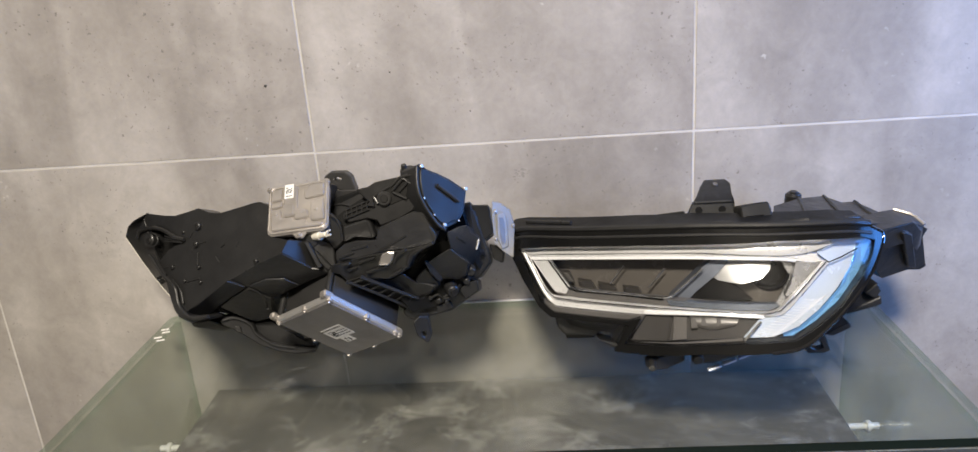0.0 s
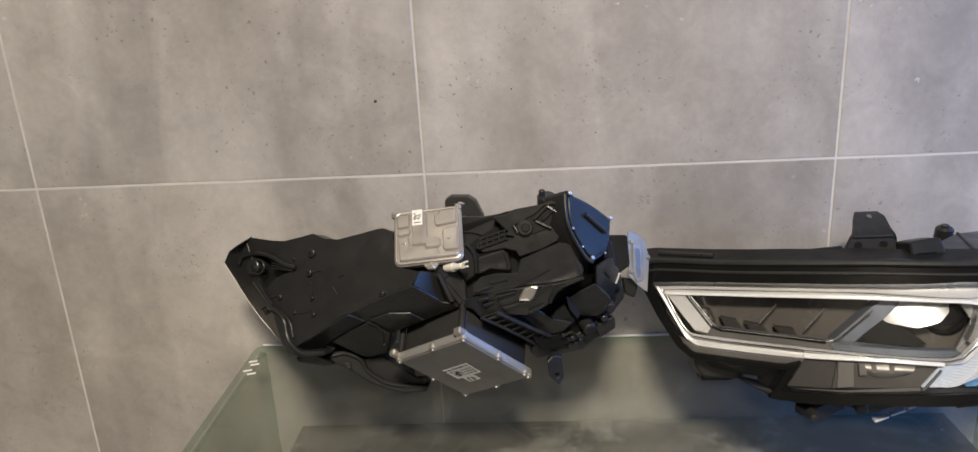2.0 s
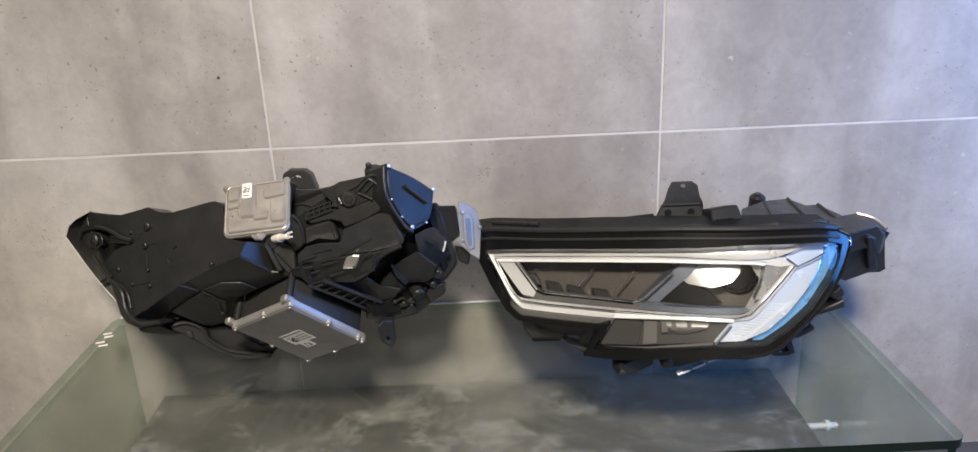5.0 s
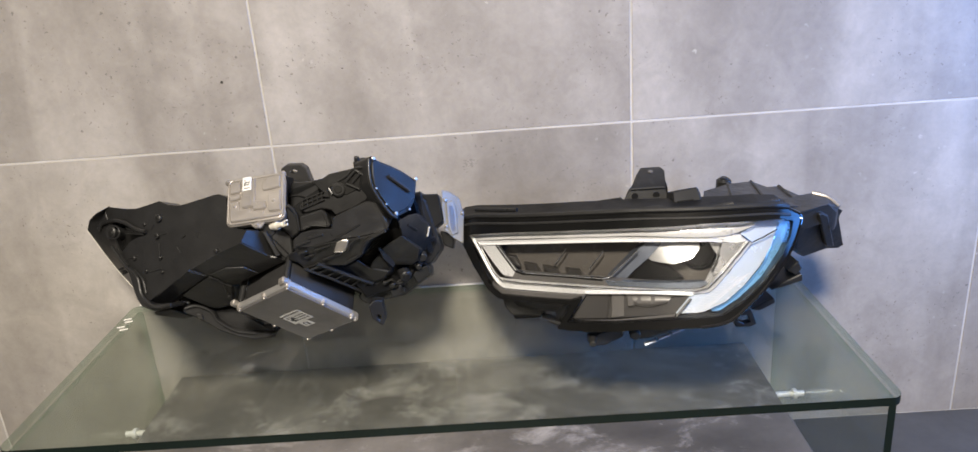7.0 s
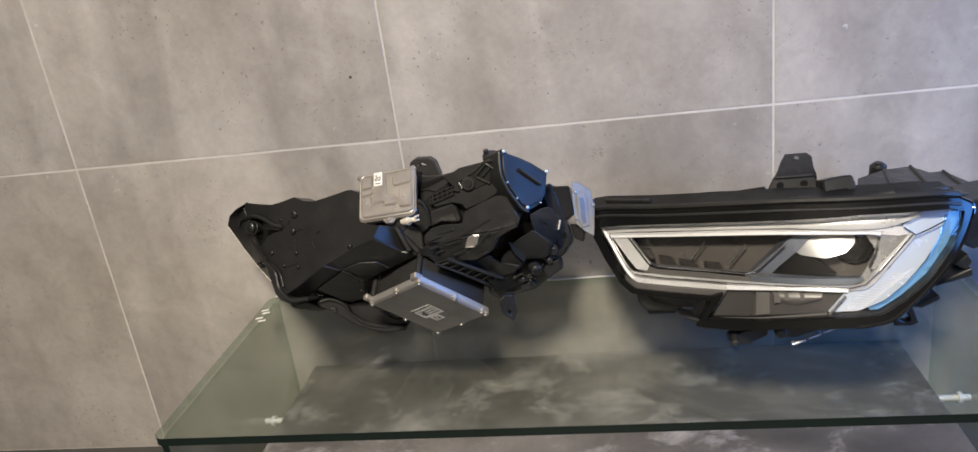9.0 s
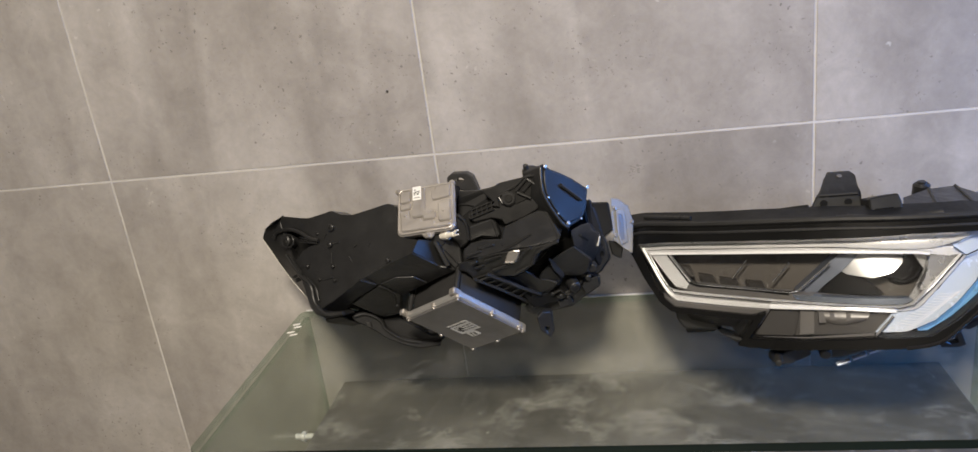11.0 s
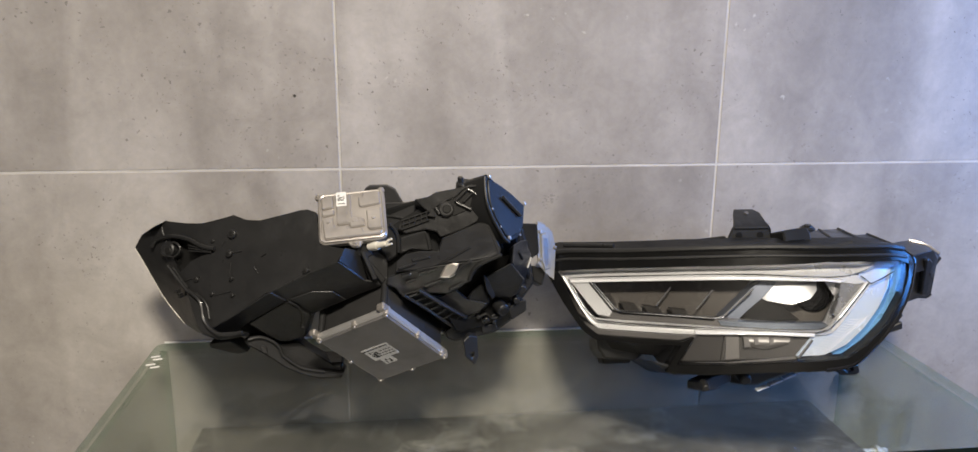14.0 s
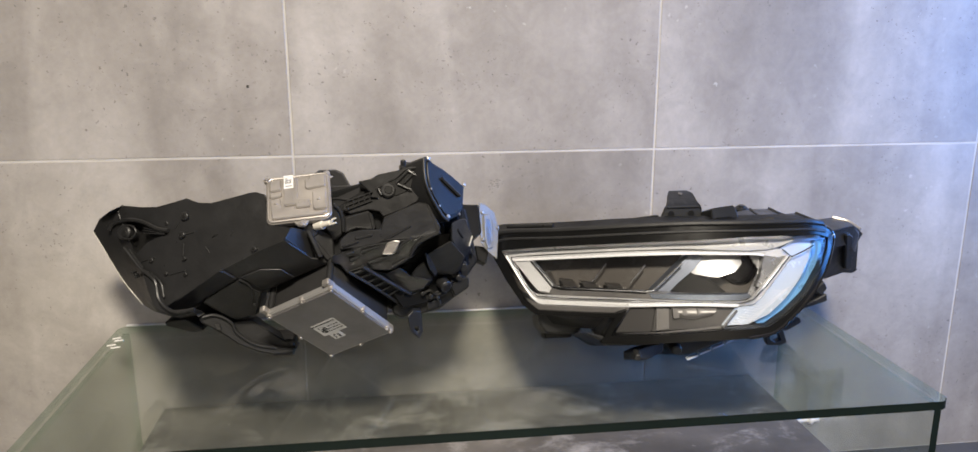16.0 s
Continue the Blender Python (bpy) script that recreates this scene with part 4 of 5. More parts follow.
lb("curved_rib", tube([(0.1582, -0.2542, 0.5033), (0.1634, -0.2584, 0.5137), (0.1704, -0.2614, 0.5206), (0.1787, -0.2635, 0.5254)], 0.0022, 8, 1.0, 6), SATIN)
lb("curved_rib", tube([(0.177, -0.2509, 0.4965), (0.181, -0.2564, 0.5102), (0.1883, -0.2602, 0.5192), (0.2, -0.2631, 0.5259), (0.216, -0.2668, 0.5342)], 0.0024, 8, 1.0, 6), SATIN)
lb("ladder", plate([(91, 478), (112, 484), (157, 441), (176, 425), (160, 406), (152, 414), (121, 450)], moved(LADDER, 0.003), moved(LADDER, 0.033), 0.001, 0, 1, None, 0.1), RUBBER_OR_SHADE)
lb("ladder_rib", tube([(0.0926, -0.2532, 0.4801), (0.1219, -0.2284, 0.4519), (0.1603, -0.193, 0.4105)], 0.0022, 8, 1.0, 1), BLACK)
lb("ladder_rib", tube([(0.1122, -0.2536, 0.4865), (0.156, -0.217, 0.4451), (0.1766, -0.2008, 0.4271)], 0.0026, 8, 1.0, 1), BLACK)
lb("ladder_rung", tube([(0.0975, -0.2472, 0.4741), (0.117, -0.2481, 0.4813)], 0.0014, 8, 1.0, 1), BLACK)
lb("ladder_rung", tube([(0.1065, -0.2392, 0.4649), (0.1256, -0.2411, 0.4734)], 0.0014, 8, 1.0, 1), BLACK)
lb("ladder_rung", tube([(0.1156, -0.2311, 0.4555), (0.1343, -0.2339, 0.4653)], 0.0014, 8, 1.0, 1), BLACK)
lb("ladder_rung", tube([(0.125, -0.2228, 0.4459), (0.1432, -0.2266, 0.4571)], 0.0014, 8, 1.0, 1), BLACK)
lb("ladder_rung", tube([(0.1345, -0.2144, 0.4362), (0.1522, -0.2192, 0.4488)], 0.0014, 8, 1.0, 1), BLACK)
lb("ladder_rung", tube([(0.1441, -0.2057, 0.4262), (0.1614, -0.2117, 0.4403)], 0.0014, 8, 1.0, 1), BLACK)
lb("ladder_rung", tube([(0.154, -0.197, 0.4161), (0.1707, -0.2041, 0.4317)], 0.0014, 8, 1.0, 1), BLACK)
lb("mid_wall", plate([(99, 468), (121, 466), (143, 464), (162, 474), (177, 459), (206, 449), (196, 435), (175, 427), (156, 440)], moved(APRON, 0.022), moved(APRON, 0.072), 0.002, 0, 1, None, 0.2), BLACK)
# solid dark plate filling the gap, its shade painted as black
lb("gap_shade", plate([(153, 458), (169, 478), (180, 498), (214, 517), (234, 519), (231, 504), (194, 482), (171, 460)], moved(FLANK, 0.022), moved(FLANK, 0.052), 0.0, 0, 1, None, 0.4), RUBBER_OR_SHADE)
lb("side_block", plate([(198, 493), (234, 514), (255, 484), (249, 461), (237, 454), (213, 459), (204, 479)], FLANK, moved(FLANK, 0.05), 0.002, 0, 1, None, 0.4), BLACK)
lb("small_block", plate([(197, 499), (200, 497), (217, 463), (212, 455), (202, 475)], moved(BLUEF, -0.003), moved(BLUEF, 0.017), 0.001, 0, 1, None, 0.4), SATIN)
lb("round_block", plate([(177, 460), (184, 471), (197, 484), (202, 471), (211, 450), (204, 435), (187, 442)], moved(FLANK, 0.002), moved(FLANK, 0.042), 0.003, 0, 1, None, 0.4), SATIN)
lb("side_wall", plate([(233, 543), (247, 544), (257, 540), (261, 524), (268, 512), (267, 483), (255, 466), (250, 476), (234, 515)], SIDEW, moved(SIDEW, 0.06), 0.0018, 0, 1, None, 0.4), SATIN)
# black bar on the side wall, drawing a notch's shade by colour
lb("notch_shade", tube([(0.2433, -0.2322, 0.5278), (0.2482, -0.2199, 0.5185), (0.252, -0.2103, 0.5111)], 0.0018, 8, 1.0, 1), RUBBER_OR_SHADE)
lb("white_stub", tube([(0.2679, -0.1839, 0.505), (0.2663, -0.1822, 0.4979), (0.2639, -0.1813, 0.4902)], 0.0014, 8, 1.0, 2), IVORY)
lb("eyelet", plate([[(260, 481), (271, 478), (276, 459), (273, 443), (263, 445), (259, 462)], [(265, 472), (270, 470), (270, 457), (265, 457)]], moved(SIDEW, 0.006), moved(SIDEW, 0.018), 0.0012, 0, 1, None, 0.0), SATIN)
lb("lower_body", plate([(149, 403), (172, 419), (193, 430), (203, 440), (215, 444), (234, 445), (244, 450), (262, 441), (262, 423), (240, 409), (220, 394), (197, 390), (161, 385), (151, 393)], moved(LOWER, 0.01), moved(LOWER, 0.06), 0.0025, 0, 1, None, 0.4), BLACK)
lb("corner_block", plate([(235, 434), (250, 443), (262, 446), (263, 429), (242, 416)], moved(LOWER, -0.002), moved(LOWER, 0.028), 0.0018, 0, 1, None, 0.4), SATIN)
cs = lb("cable_socket", rod((0.2217, -0.1862, 0.4401), (0.2288, -0.2044, 0.4361), 0.0095, 0.00855, 18, 0.00142), SATIN)
# solid dark disc, the socket's inner shade as colour
lb("hole", rod((0.2225, -0.1861, 0.4401), (0.2298, -0.2049, 0.4359), 0.0065, 0.00585, 18, 0.00097), RUBBER_OR_SHADE, "", cs)
lb("catch", plate([(174, 424), (195, 436), (198, 432), (177, 420)], moved(LOWER, -0.004), moved(LOWER, 0.016), 0.0012, 0, 1, None, 0.1), SATIN)
lb("catch", plate([(194, 437), (206, 443), (213, 427), (202, 422)], moved(LOWER, 0.002), moved(LOWER, 0.022), 0.0012, 0, 1, None, 0.1), SATIN)
lb("catch", plate([(197, 421), (217, 425), (219, 416), (201, 412)], moved(LOWER, -0.002), moved(LOWER, 0.018), 0.0012, 0, 1, None, 0.1), SATIN)
lb("catch", plate([(200, 408), (220, 412), (223, 402), (201, 396)], moved(LOWER, 0.002), moved(LOWER, 0.022), 0.0012, 0, 1, None, 0.1), SATIN)
lb("catch", plate([(160, 408), (183, 413), (186, 406), (162, 399)], moved(LOWER, 0.002), moved(LOWER, 0.022), 0.0012, 0, 1, None, 0.1), SATIN)
lb("catch", plate([(213, 425), (228, 430), (230, 421), (218, 416)], moved(LOWER, -0.002), moved(LOWER, 0.018), 0.0012, 0, 1, None, 0.1), SATIN)
lb("catch", plate([(236, 450), (248, 457), (250, 449), (239, 444)], LOWER, moved(LOWER, 0.02), 0.0012, 0, 1, None, 0.1), SATIN)
lb("stud", rod((0.2048, -0.1862, 0.4212), (0.2062, -0.1981, 0.4202), 0.004, 0.0036, 18, 0.0006), SATIN)
lb("stud", rod((0.2152, -0.1848, 0.4181), (0.2166, -0.1967, 0.4171), 0.003, 0.0027, 18, 0.00045), SATIN)
lb("stud", rod((0.1929, -0.1880, 0.4265), (0.1943, -0.1999, 0.4255), 0.003, 0.0027, 18, 0.00045), SATIN)
lb("stud", rod((0.2538, -0.1844, 0.4625), (0.2552, -0.1962, 0.4615), 0.007, 0.0063, 18, 0.00105), SATIN)
lb("stud", rod((0.2463, -0.1839, 0.4473), (0.2477, -0.1957, 0.4463), 0.005, 0.0045, 18, 0.00075), SATIN)
lb("cable", tube([(0.1939, -0.1978, 0.4249), (0.2051, -0.197, 0.4298), (0.2132, -0.1955, 0.4229), (0.2241, -0.1945, 0.4258), (0.238, -0.1944, 0.4425)], 0.0022, 8, 1.0, 6), RUBBER_OR_SHADE)

# flat lobed cover over the lamp chamber, with its screws
LID = [(198, 626), (202, 629), (210, 620), (225, 609), (238, 598), (251, 585), (257, 579), (256, 571), (254, 557), (250, 549), (244, 544), (236, 543), (229, 542), (222, 549), (216, 559), (207, 576), (200, 594), (198, 610)]
ca = Vector((1.13, -1, 0.56)).normalized()


def lid_plate(size, out, thick):
    """The cover's outline, laid on its own plane and thickened inwards."""
    bm = bmesh.new()
    ring_ = [(0.226 + (u / 1000 - 0.226) * size, 0.583 + (w / 1000 - 0.583) * size) for u, w in LID]
    f = bm.faces.new([bm.verts.new(Vector((u, CAP(u, w), w)) + ca * out) for u, w in ring_])
    made = bmesh.ops.extrude_face_region(bm, geom=[f])
    bmesh.ops.translate(bm, vec=-ca * thick, verts=[g for g in made["geom"] if isinstance(g, bmesh.types.BMVert)])
    bmesh.ops.recalc_face_normals(bm, faces=bm.faces)
    return soften(bm, 0.001, 40)


cap = lb("chamber_cover", lid_plate(1.0, 0.0, 0.035), LID_BLACK, "lobed glossy black cover")
part("cover_plate", lid_plate(0.88, 0.003, 0.006), LID_BLACK, cap, "", 24)
part("cover_lip", tube([Vector((u / 1000, CAP(u / 1000, w / 1000), w / 1000)) + ca * 0.001 for u, w in LID[-6:] + LID[:1]], 0.0022), SATIN, cap, "", 40)
part("grip", tube([Vector((u, CAP(u, w), w)) + ca * 0.006 for u, w in ((0.2189, 0.5967), (0.2444, 0.5685))], 0.0026, 6, 1.0, 1), SATIN, cap)
for x, z in ((0.2021, 0.6249), (0.2534, 0.5813), (0.2272, 0.5474), (0.2048, 0.5868), (0.2158, 0.5633), (0.2445, 0.5461)):
    p = Vector((x, CAP(x, z), z)) + ca * 0.003
    screw(p, ca, 0.0030 if z > 0.6 or z < 0.5475 and x < 0.23 or x > 0.25 else 0.0016, cap)
lb("top_knob", rod((0.178, -0.165, 0.58), (0.178, -0.172, 0.610), 0.013, 0.012, 18, 0.002), SATIN)
lb("top_pin", rod((0.172, -0.172, 0.608), (0.172, -0.1735, 0.617), 0.004, 0.004, 12, 0.001), SATIN)

# plug block with a bright metal plate
lb("plug_block", plate([(255, 545), (283, 543), (287, 500), (269, 486), (252, 492)], flat(-0.145, 0.1, 0.27), flat(-0.09), 0.002), BLACK)
lb("plug_collar_block", plate([(240, 548), (258, 552), (262, 488), (244, 492)], flat(-0.152, 0.1, 0.25), flat(-0.1), 0.002), SATIN)
lb("side_body", plate([(222, 540), (262, 540), (276, 480), (280, 455), (262, 432), (232, 430), (216, 490)], flat(-0.155, 0.25, 0.24), flat(-0.09), 0.003))
lb("side_lug", plate([(278, 476), (301, 470), (296, 444), (282, 452)], flat(-0.125), flat(-0.09), 0.002))
PLATE = flat(-0.125, 0.7, 0.3, 0.25, 0.495)
alu = lb("metal_plate", plate([(286, 541), (297, 536), (311, 522), (317, 497), (313, 452), (300, 464), (286, 482), (285, 518)], PLATE, moved(PLATE, 0.006), 0.0012, 0, 1, None, 0.0), PLATE_ALU, "bright aluminium plate with a slot")
part("slot_frame", plate([(292, 523), (302, 523), (307, 510), (307, 472), (297, 471), (292, 489)], moved(PLATE, -0.004), moved(PLATE, 0.002), 0.0015, 0, 1, None, 0.0), PLATE_ALU, alu, "", 30)
part("slot", plate([(296, 517), (301, 516), (303, 508), (303, 478), (298, 478), (296, 490)], moved(PLATE, -0.0045), moved(PLATE, 0.001), 0.0, 0, 1, None, 0.0), SHEET, alu)
for x, z in ((0.3145, 0.499), (0.289, 0.487), (0.290, 0.526)):
    screw((x, PLATE(x, z), z), (0.7, -0.7, 0.17), 0.0032, alu)
tab = lb("loop_tab", plate([[(171, 402), (179, 409), (191, 405), (193, 374), (187, 364), (174, 380)], [(181, 384), (186, 383), (186, 377), (184, 375), (181, 379)]], flat(-0.222, 0.5, 0.18), flat(-0.208, 0.5, 0.18), 0.0015, 0, 1, None, 0.0), SATIN)


# ---- headlight standing upright, lens towards the room ----
front_lamp = thing("headlight", (0, 0, 0), "car headlight standing lens forward, clear cover, pale light bars", "headlight", "headlight pair")
fine = np.linspace(0.25, 0.87, 63)
rough = np.interp(fine, [0.25, 0.32, 0.41, 0.50, 0.61, 0.70, 0.76, 0.80, 0.84, 0.87], [-0.065, -0.115, -0.174, -0.226, -0.268, -0.28, -0.278, -0.262, -0.20, -0.12])
SX, SY = fine, np.convolve(np.pad(rough, 4, mode="edge"), np.ones(9) / 9, mode="valid")


def S(x, z):
    """The cover's surface: bowed from end to end, leaning back towards its top."""
    return float(np.interp(x, SX, SY)) + 0.45 * (z - 0.46)


def rb(name, bm, mat=BLACK, label="", parent=None, smooth=24):
    return part(name, bm, mat, parent or front_lamp, label, smooth)


def curved(loops, near, far, cut=0.02):
    """A sheet that follows the cover's surface, from near to far behind it."""
    return plate(loops, moved(S, near), moved(S, far), 0.0, cut, 1.0, None, 0.0)


def along(points, behind, radius, steps=4, flat=1.0):
    return tube([(u / 1000, S(u / 1000, w / 1000) + behind, w / 1000) for u, w in points], radius, 8, flat, steps)


RIM = [(300, 468), (316, 483), (337, 489), (407, 499), (491, 512), (574, 521), (659, 524), (743, 524), (777, 518), (797, 504), (789, 487), (770, 463), (738, 431), (706, 404), (677, 385), (641, 378), (559, 370), (494, 359), (448, 355), (469, 391), (363, 380), (347, 390), (326, 420)]
RIM_IN = [(321, 463), (362, 472), (406, 480), (489, 493), (572, 502), (657, 509), (726, 510), (762, 509), (782, 502), (776, 486), (759, 463), (731, 433), (699, 409), (671, 393), (609, 387), (527, 375), (461, 366), (485, 403), (469, 396), (369, 386), (349, 399)]
rb("housing", plate(RIM, moved(S, 0.062), flat(-0.075), 0.0, 0.02, 0.9, (0.6, 0.44), 0.35), HOUSING, "black plastic lamp housing")
rb("bezel_rim", curved([RIM, RIM_IN], -0.003, 0.014), GLOSS, "glossy black rim round the cover")
rb("seal_channel", curved([RIM, RIM_IN], 0.0145, 0.064), HOUSING)
rb("inner_panel", curved(inset(RIM, 8), 0.055, 0.060), DARK, "smoked dark bezel behind the cover")
rb("rim_edge", along(RIM[8:16], -0.002, 0.0024), LENS, "glossy rounded edge")
# lips of the seal along the top
for rise, behind, thick in ((2, 0.004, 0.0045), (-7, -0.003, 0.0022)):
    rb("seal_lip", along([(u, w + rise) for u, w in RIM[1:9]], behind, thick), SATIN)
rb("back_lip", tube([(0.318, -0.094, 0.482), (0.42, -0.147, 0.496), (0.50, -0.190, 0.507), (0.575, -0.216, 0.520), (0.605, -0.222, 0.523), (0.65, -0.23, 0.515), (0.70, -0.228, 0.519), (0.775, -0.205, 0.516)], 0.005, 10, 1.0, 6), BLACK)
for x0, x1 in ((0.335, 0.40), (0.50, 0.555), (0.66, 0.70)):
    a, b = S(x0, 0.5) + 0.022, S(x1, 0.5) + 0.022
    rb("lip_clip", tube([(x0, a, 0.494 + (x0 - 0.335) * 0.09), (x1, b, 0.497 + (x1 - 0.335) * 0.09)], 0.0036, 8, 1.0, 1), BLACK)


def ribbon(one, two, behind, crown, thick=0.006, across=6):
    """A bar between two edge lines, rounded towards the viewer."""
    bm, rows = bmesh.new(), []
    a, b = spline([(u, 0, w) for u, w in one], 3), spline([(u, 0, w) for u, w in two], 3)
    for p, q in zip(a, b):
        row = []
        for k in range(across + 1):
            s = k / across
            m = p.lerp(q, s) / 1000
            row.append(bm.verts.new((m.x, S(m.x, m.z) + behind - crown * math.sin(math.pi * s), m.z)))
        for m in (q / 1000, p / 1000):
            row.append(bm.verts.new((m.x, S(m.x, m.z) + behind + thick, m.z)))
        rows.append(row)
    n = len(rows[0])
    for p, q in zip(rows, rows[1:]):
        for j in range(n):
            bm.faces.new((p[j], q[j], q[(j + 1) % n], p[(j + 1) % n]))
    bm.faces.new(rows[0])
    bm.faces.new(rows[-1])
    return bm


# light bars
bar = rb("light_bar", ribbon([(322, 460), (364, 469), (407, 477), (492, 490), (575, 499), (661, 506), (707, 507), (731, 504)], [(335, 453), (363, 459), (407, 467), (491, 480), (574, 488), (659, 488), (696, 491), (728, 501)], 0.009, -0.006), BRUSHED, "brushed silver upper light bar", None, 40)
part("lower_strip", ribbon([(337, 452), (372, 458), (407, 464), (491, 478), (574, 485), (659, 486), (684, 485)], [(339, 447), (372, 453), (406, 459), (490, 472), (573, 480), (658, 482), (680, 480)], 0.010, -0.002), GUIDE, bar, "bright lower strip", 40)
rb("light_frame", ribbon([(335, 453), (347, 432), (359, 412), (370, 404), (403, 407), (485, 414), (567, 418), (639, 420), (657, 425), (677, 444), (717, 481)], [(322, 460), (337, 435), (351, 410), (369, 393), (402, 395), (484, 403), (566, 413), (642, 416), (663, 421), (684, 441), (722, 479)], 0.010, -0.004), BRUSHED, "brushed silver light frame", None, 40)
rb("trim_line", along([(335, 451), (347, 430), (359, 411), (370, 403), (402, 405), (485, 413), (567, 417), (638, 419), (657, 424), (678, 442), (717, 480)], 0.008, 0.0010, 0), CHROME, "thin chrome trim")
rb("frame_line", along([(324, 457), (339, 432), (353, 409), (370, 392), (402, 395), (484, 402)], 0.008, 0.0010, 2), CHROME, "thin chrome trim")
rb("lower_trim", ribbon([(491, 408), (534, 413), (583, 417), (637, 418)], [(489, 404), (534, 409), (583, 413), (633, 414)], 0.008, 0.002), GUIDE, "bright edge over the lower lens", None, 40)
RIGHT_BAR = [(612, 389), (633, 412), (645, 414), (666, 420), (687, 440), (721, 478), (709, 489), (731, 500), (759, 499), (763, 493), (752, 469), (733, 446), (707, 422), (680, 403), (648, 391)]


def BROAD(x, z):
    return S(x, z) + 0.012 + 0.06 * max(0.0, x - 0.62)


wide = rb("wide_light_bar", plate(RIGHT_BAR, BROAD, moved(BROAD, 0.012), 0.0, 0.012, 1.0, None, 0.0), STRIPED, "broad finely striped light bar")
for i in range(16):
    s = i / 15
    a = Vector((0.624, 0, 0.393)).lerp(Vector((0.689, 0, 0.434)), s)
    b = Vector((0.654, 0, 0.394)).lerp(Vector((0.717, 0, 0.437)), s)
    mid = (a + b) / 2 + Vector((0, 0, -0.003))
    part("stripe", tube([(v.x, BROAD(v.x, v.z), v.z) for v in (a, mid, b)], 0.0006, 5, 1.0, 2), GUIDE, wide)
part("tip_line", along([(708, 489), (721, 479), (739, 485), (759, 492)], 0.009, 0.0009, 0), SMOKED_CHROME, wide, "", 40)
rb("tip_edge", along([(611, 388), (632, 411)], 0.006, 0.0018, 1), CHROME)
# facets round the dark window
rb("facet_trim", curved([(340, 447), (367, 450), (393, 420), (387, 409), (372, 409), (361, 421)], 0.014, 0.026), BRUSHED, "pale silver facet")
rb("lower_facet", curved([(374, 407), (392, 416), (516, 425), (528, 425), (646, 426), (651, 423), (640, 421), (568, 419), (486, 415), (403, 407)], 0.014, 0.026), TAUPE, "satin grey facet trim")
rb("window_seam", along([(364, 450), (391, 418), (402, 416), (516, 424)], 0.0125, 0.0012, 0), GLOSS)
rb("chrome_trim", along([(369, 450), (395, 421), (404, 419), (516, 427), (527, 430), (543, 445), (567, 468)], 0.012, 0.0014, 0), CHROME, "thin chrome trim")
rb("bottom_mirror", curved([(520, 424), (653, 430), (658, 427), (644, 422), (524, 418)], 0.0125, 0.02), MIRROR_STRIP, "pale strip under the projector")
rb("corner_backing", curved([(663, 436), (676, 456), (682, 479), (660, 487), (700, 495), (733, 503), (750, 490), (722, 470), (690, 436), (668, 418), (655, 424)], 0.025, 0.028), SILVER)
rb("end_panel", curved([(714, 492), (729, 504), (760, 508), (779, 501), (768, 497), (733, 499)], 0.013, 0.02), STRIPED, "pale panel past the upper bar")
rb("right_facet", curved([(682, 479), (701, 478), (716, 479), (683, 447), (669, 438), (666, 440), (675, 455)], 0.014, 0.024), SILVER, "silver facet beside the broad bar")
rb("end_facet", curved([(660, 485), (697, 489), (710, 488), (720, 480), (701, 478), (685, 480)], 0.013, 0.022), BRUSHED, "brushed silver facet below the upper bar")
# blue here is the window's reflection, carried by the base colour
rb("outer_clear_end", curved([(765, 497), (793, 498), (787, 480), (767, 459), (736, 429), (706, 406), (679, 391), (653, 389), (683, 401), (711, 422), (737, 446), (755, 470)], 0.014, 0.022), END_BLUE_SHEEN, "clear cover end past the broad bar, blue reflection put into its colour")
# dark window with chrome fins, shield and projector
window = rb("window_panel", curved([(369, 445), (586, 473), (701, 472), (730, 471), (683, 423), (668, 417), (529, 413), (401, 405)], 0.048, 0.052), DARK)
rb("fin", along([(450, 428), (470, 455)], 0.028, 0.0011, 1), CHROME, "thin chrome fin")
rb("fin", along([(500, 431), (522, 458)], 0.028, 0.0011, 1), CHROME, "thin chrome fin")
rb("reflector_cell", curved([(406, 425), (425, 425), (431, 416), (412, 415)], 0.032, 0.040, 0), CELL)
rb("reflector_cell", curved([(434, 425), (455, 425), (460, 417), (441, 416)], 0.032, 0.040, 0), CELL)
rb("reflector_cell", curved([(379, 431), (395, 432), (401, 420), (389, 420)], 0.032, 0.040, 0), CELL)
rb("reflector_cell", curved([(467, 426), (488, 427), (492, 420), (473, 418)], 0.032, 0.040, 0), CELL)
rb("shield", curved([(527, 423), (570, 465), (588, 479), (602, 474), (586, 457), (562, 436), (550, 424)], 0.026, 0.040), SHIELD, "pale shield beside the projector")
rb("shield_floor", curved([(552, 421), (564, 434), (589, 453), (611, 441), (631, 426)], 0.034, 0.044), GLOSS)
pj = Vector((0.658, -0.226, 0.452))
pa = Vector((-0.12, -0.97, 0.22)).normalized()
proj = rb("projector", rod(pj + pa * -0.03, pj + pa * 0.004, 0.030, 0.028, 32, 0.002), SATIN, "black glass projector lens")
bm = bmesh.new()
bmesh.ops.create_uvsphere(bm, u_segments=32, v_segments=16, radius=0.026)
bmesh.ops.scale(bm, vec=(1, 1, 0.45), verts=bm.verts)
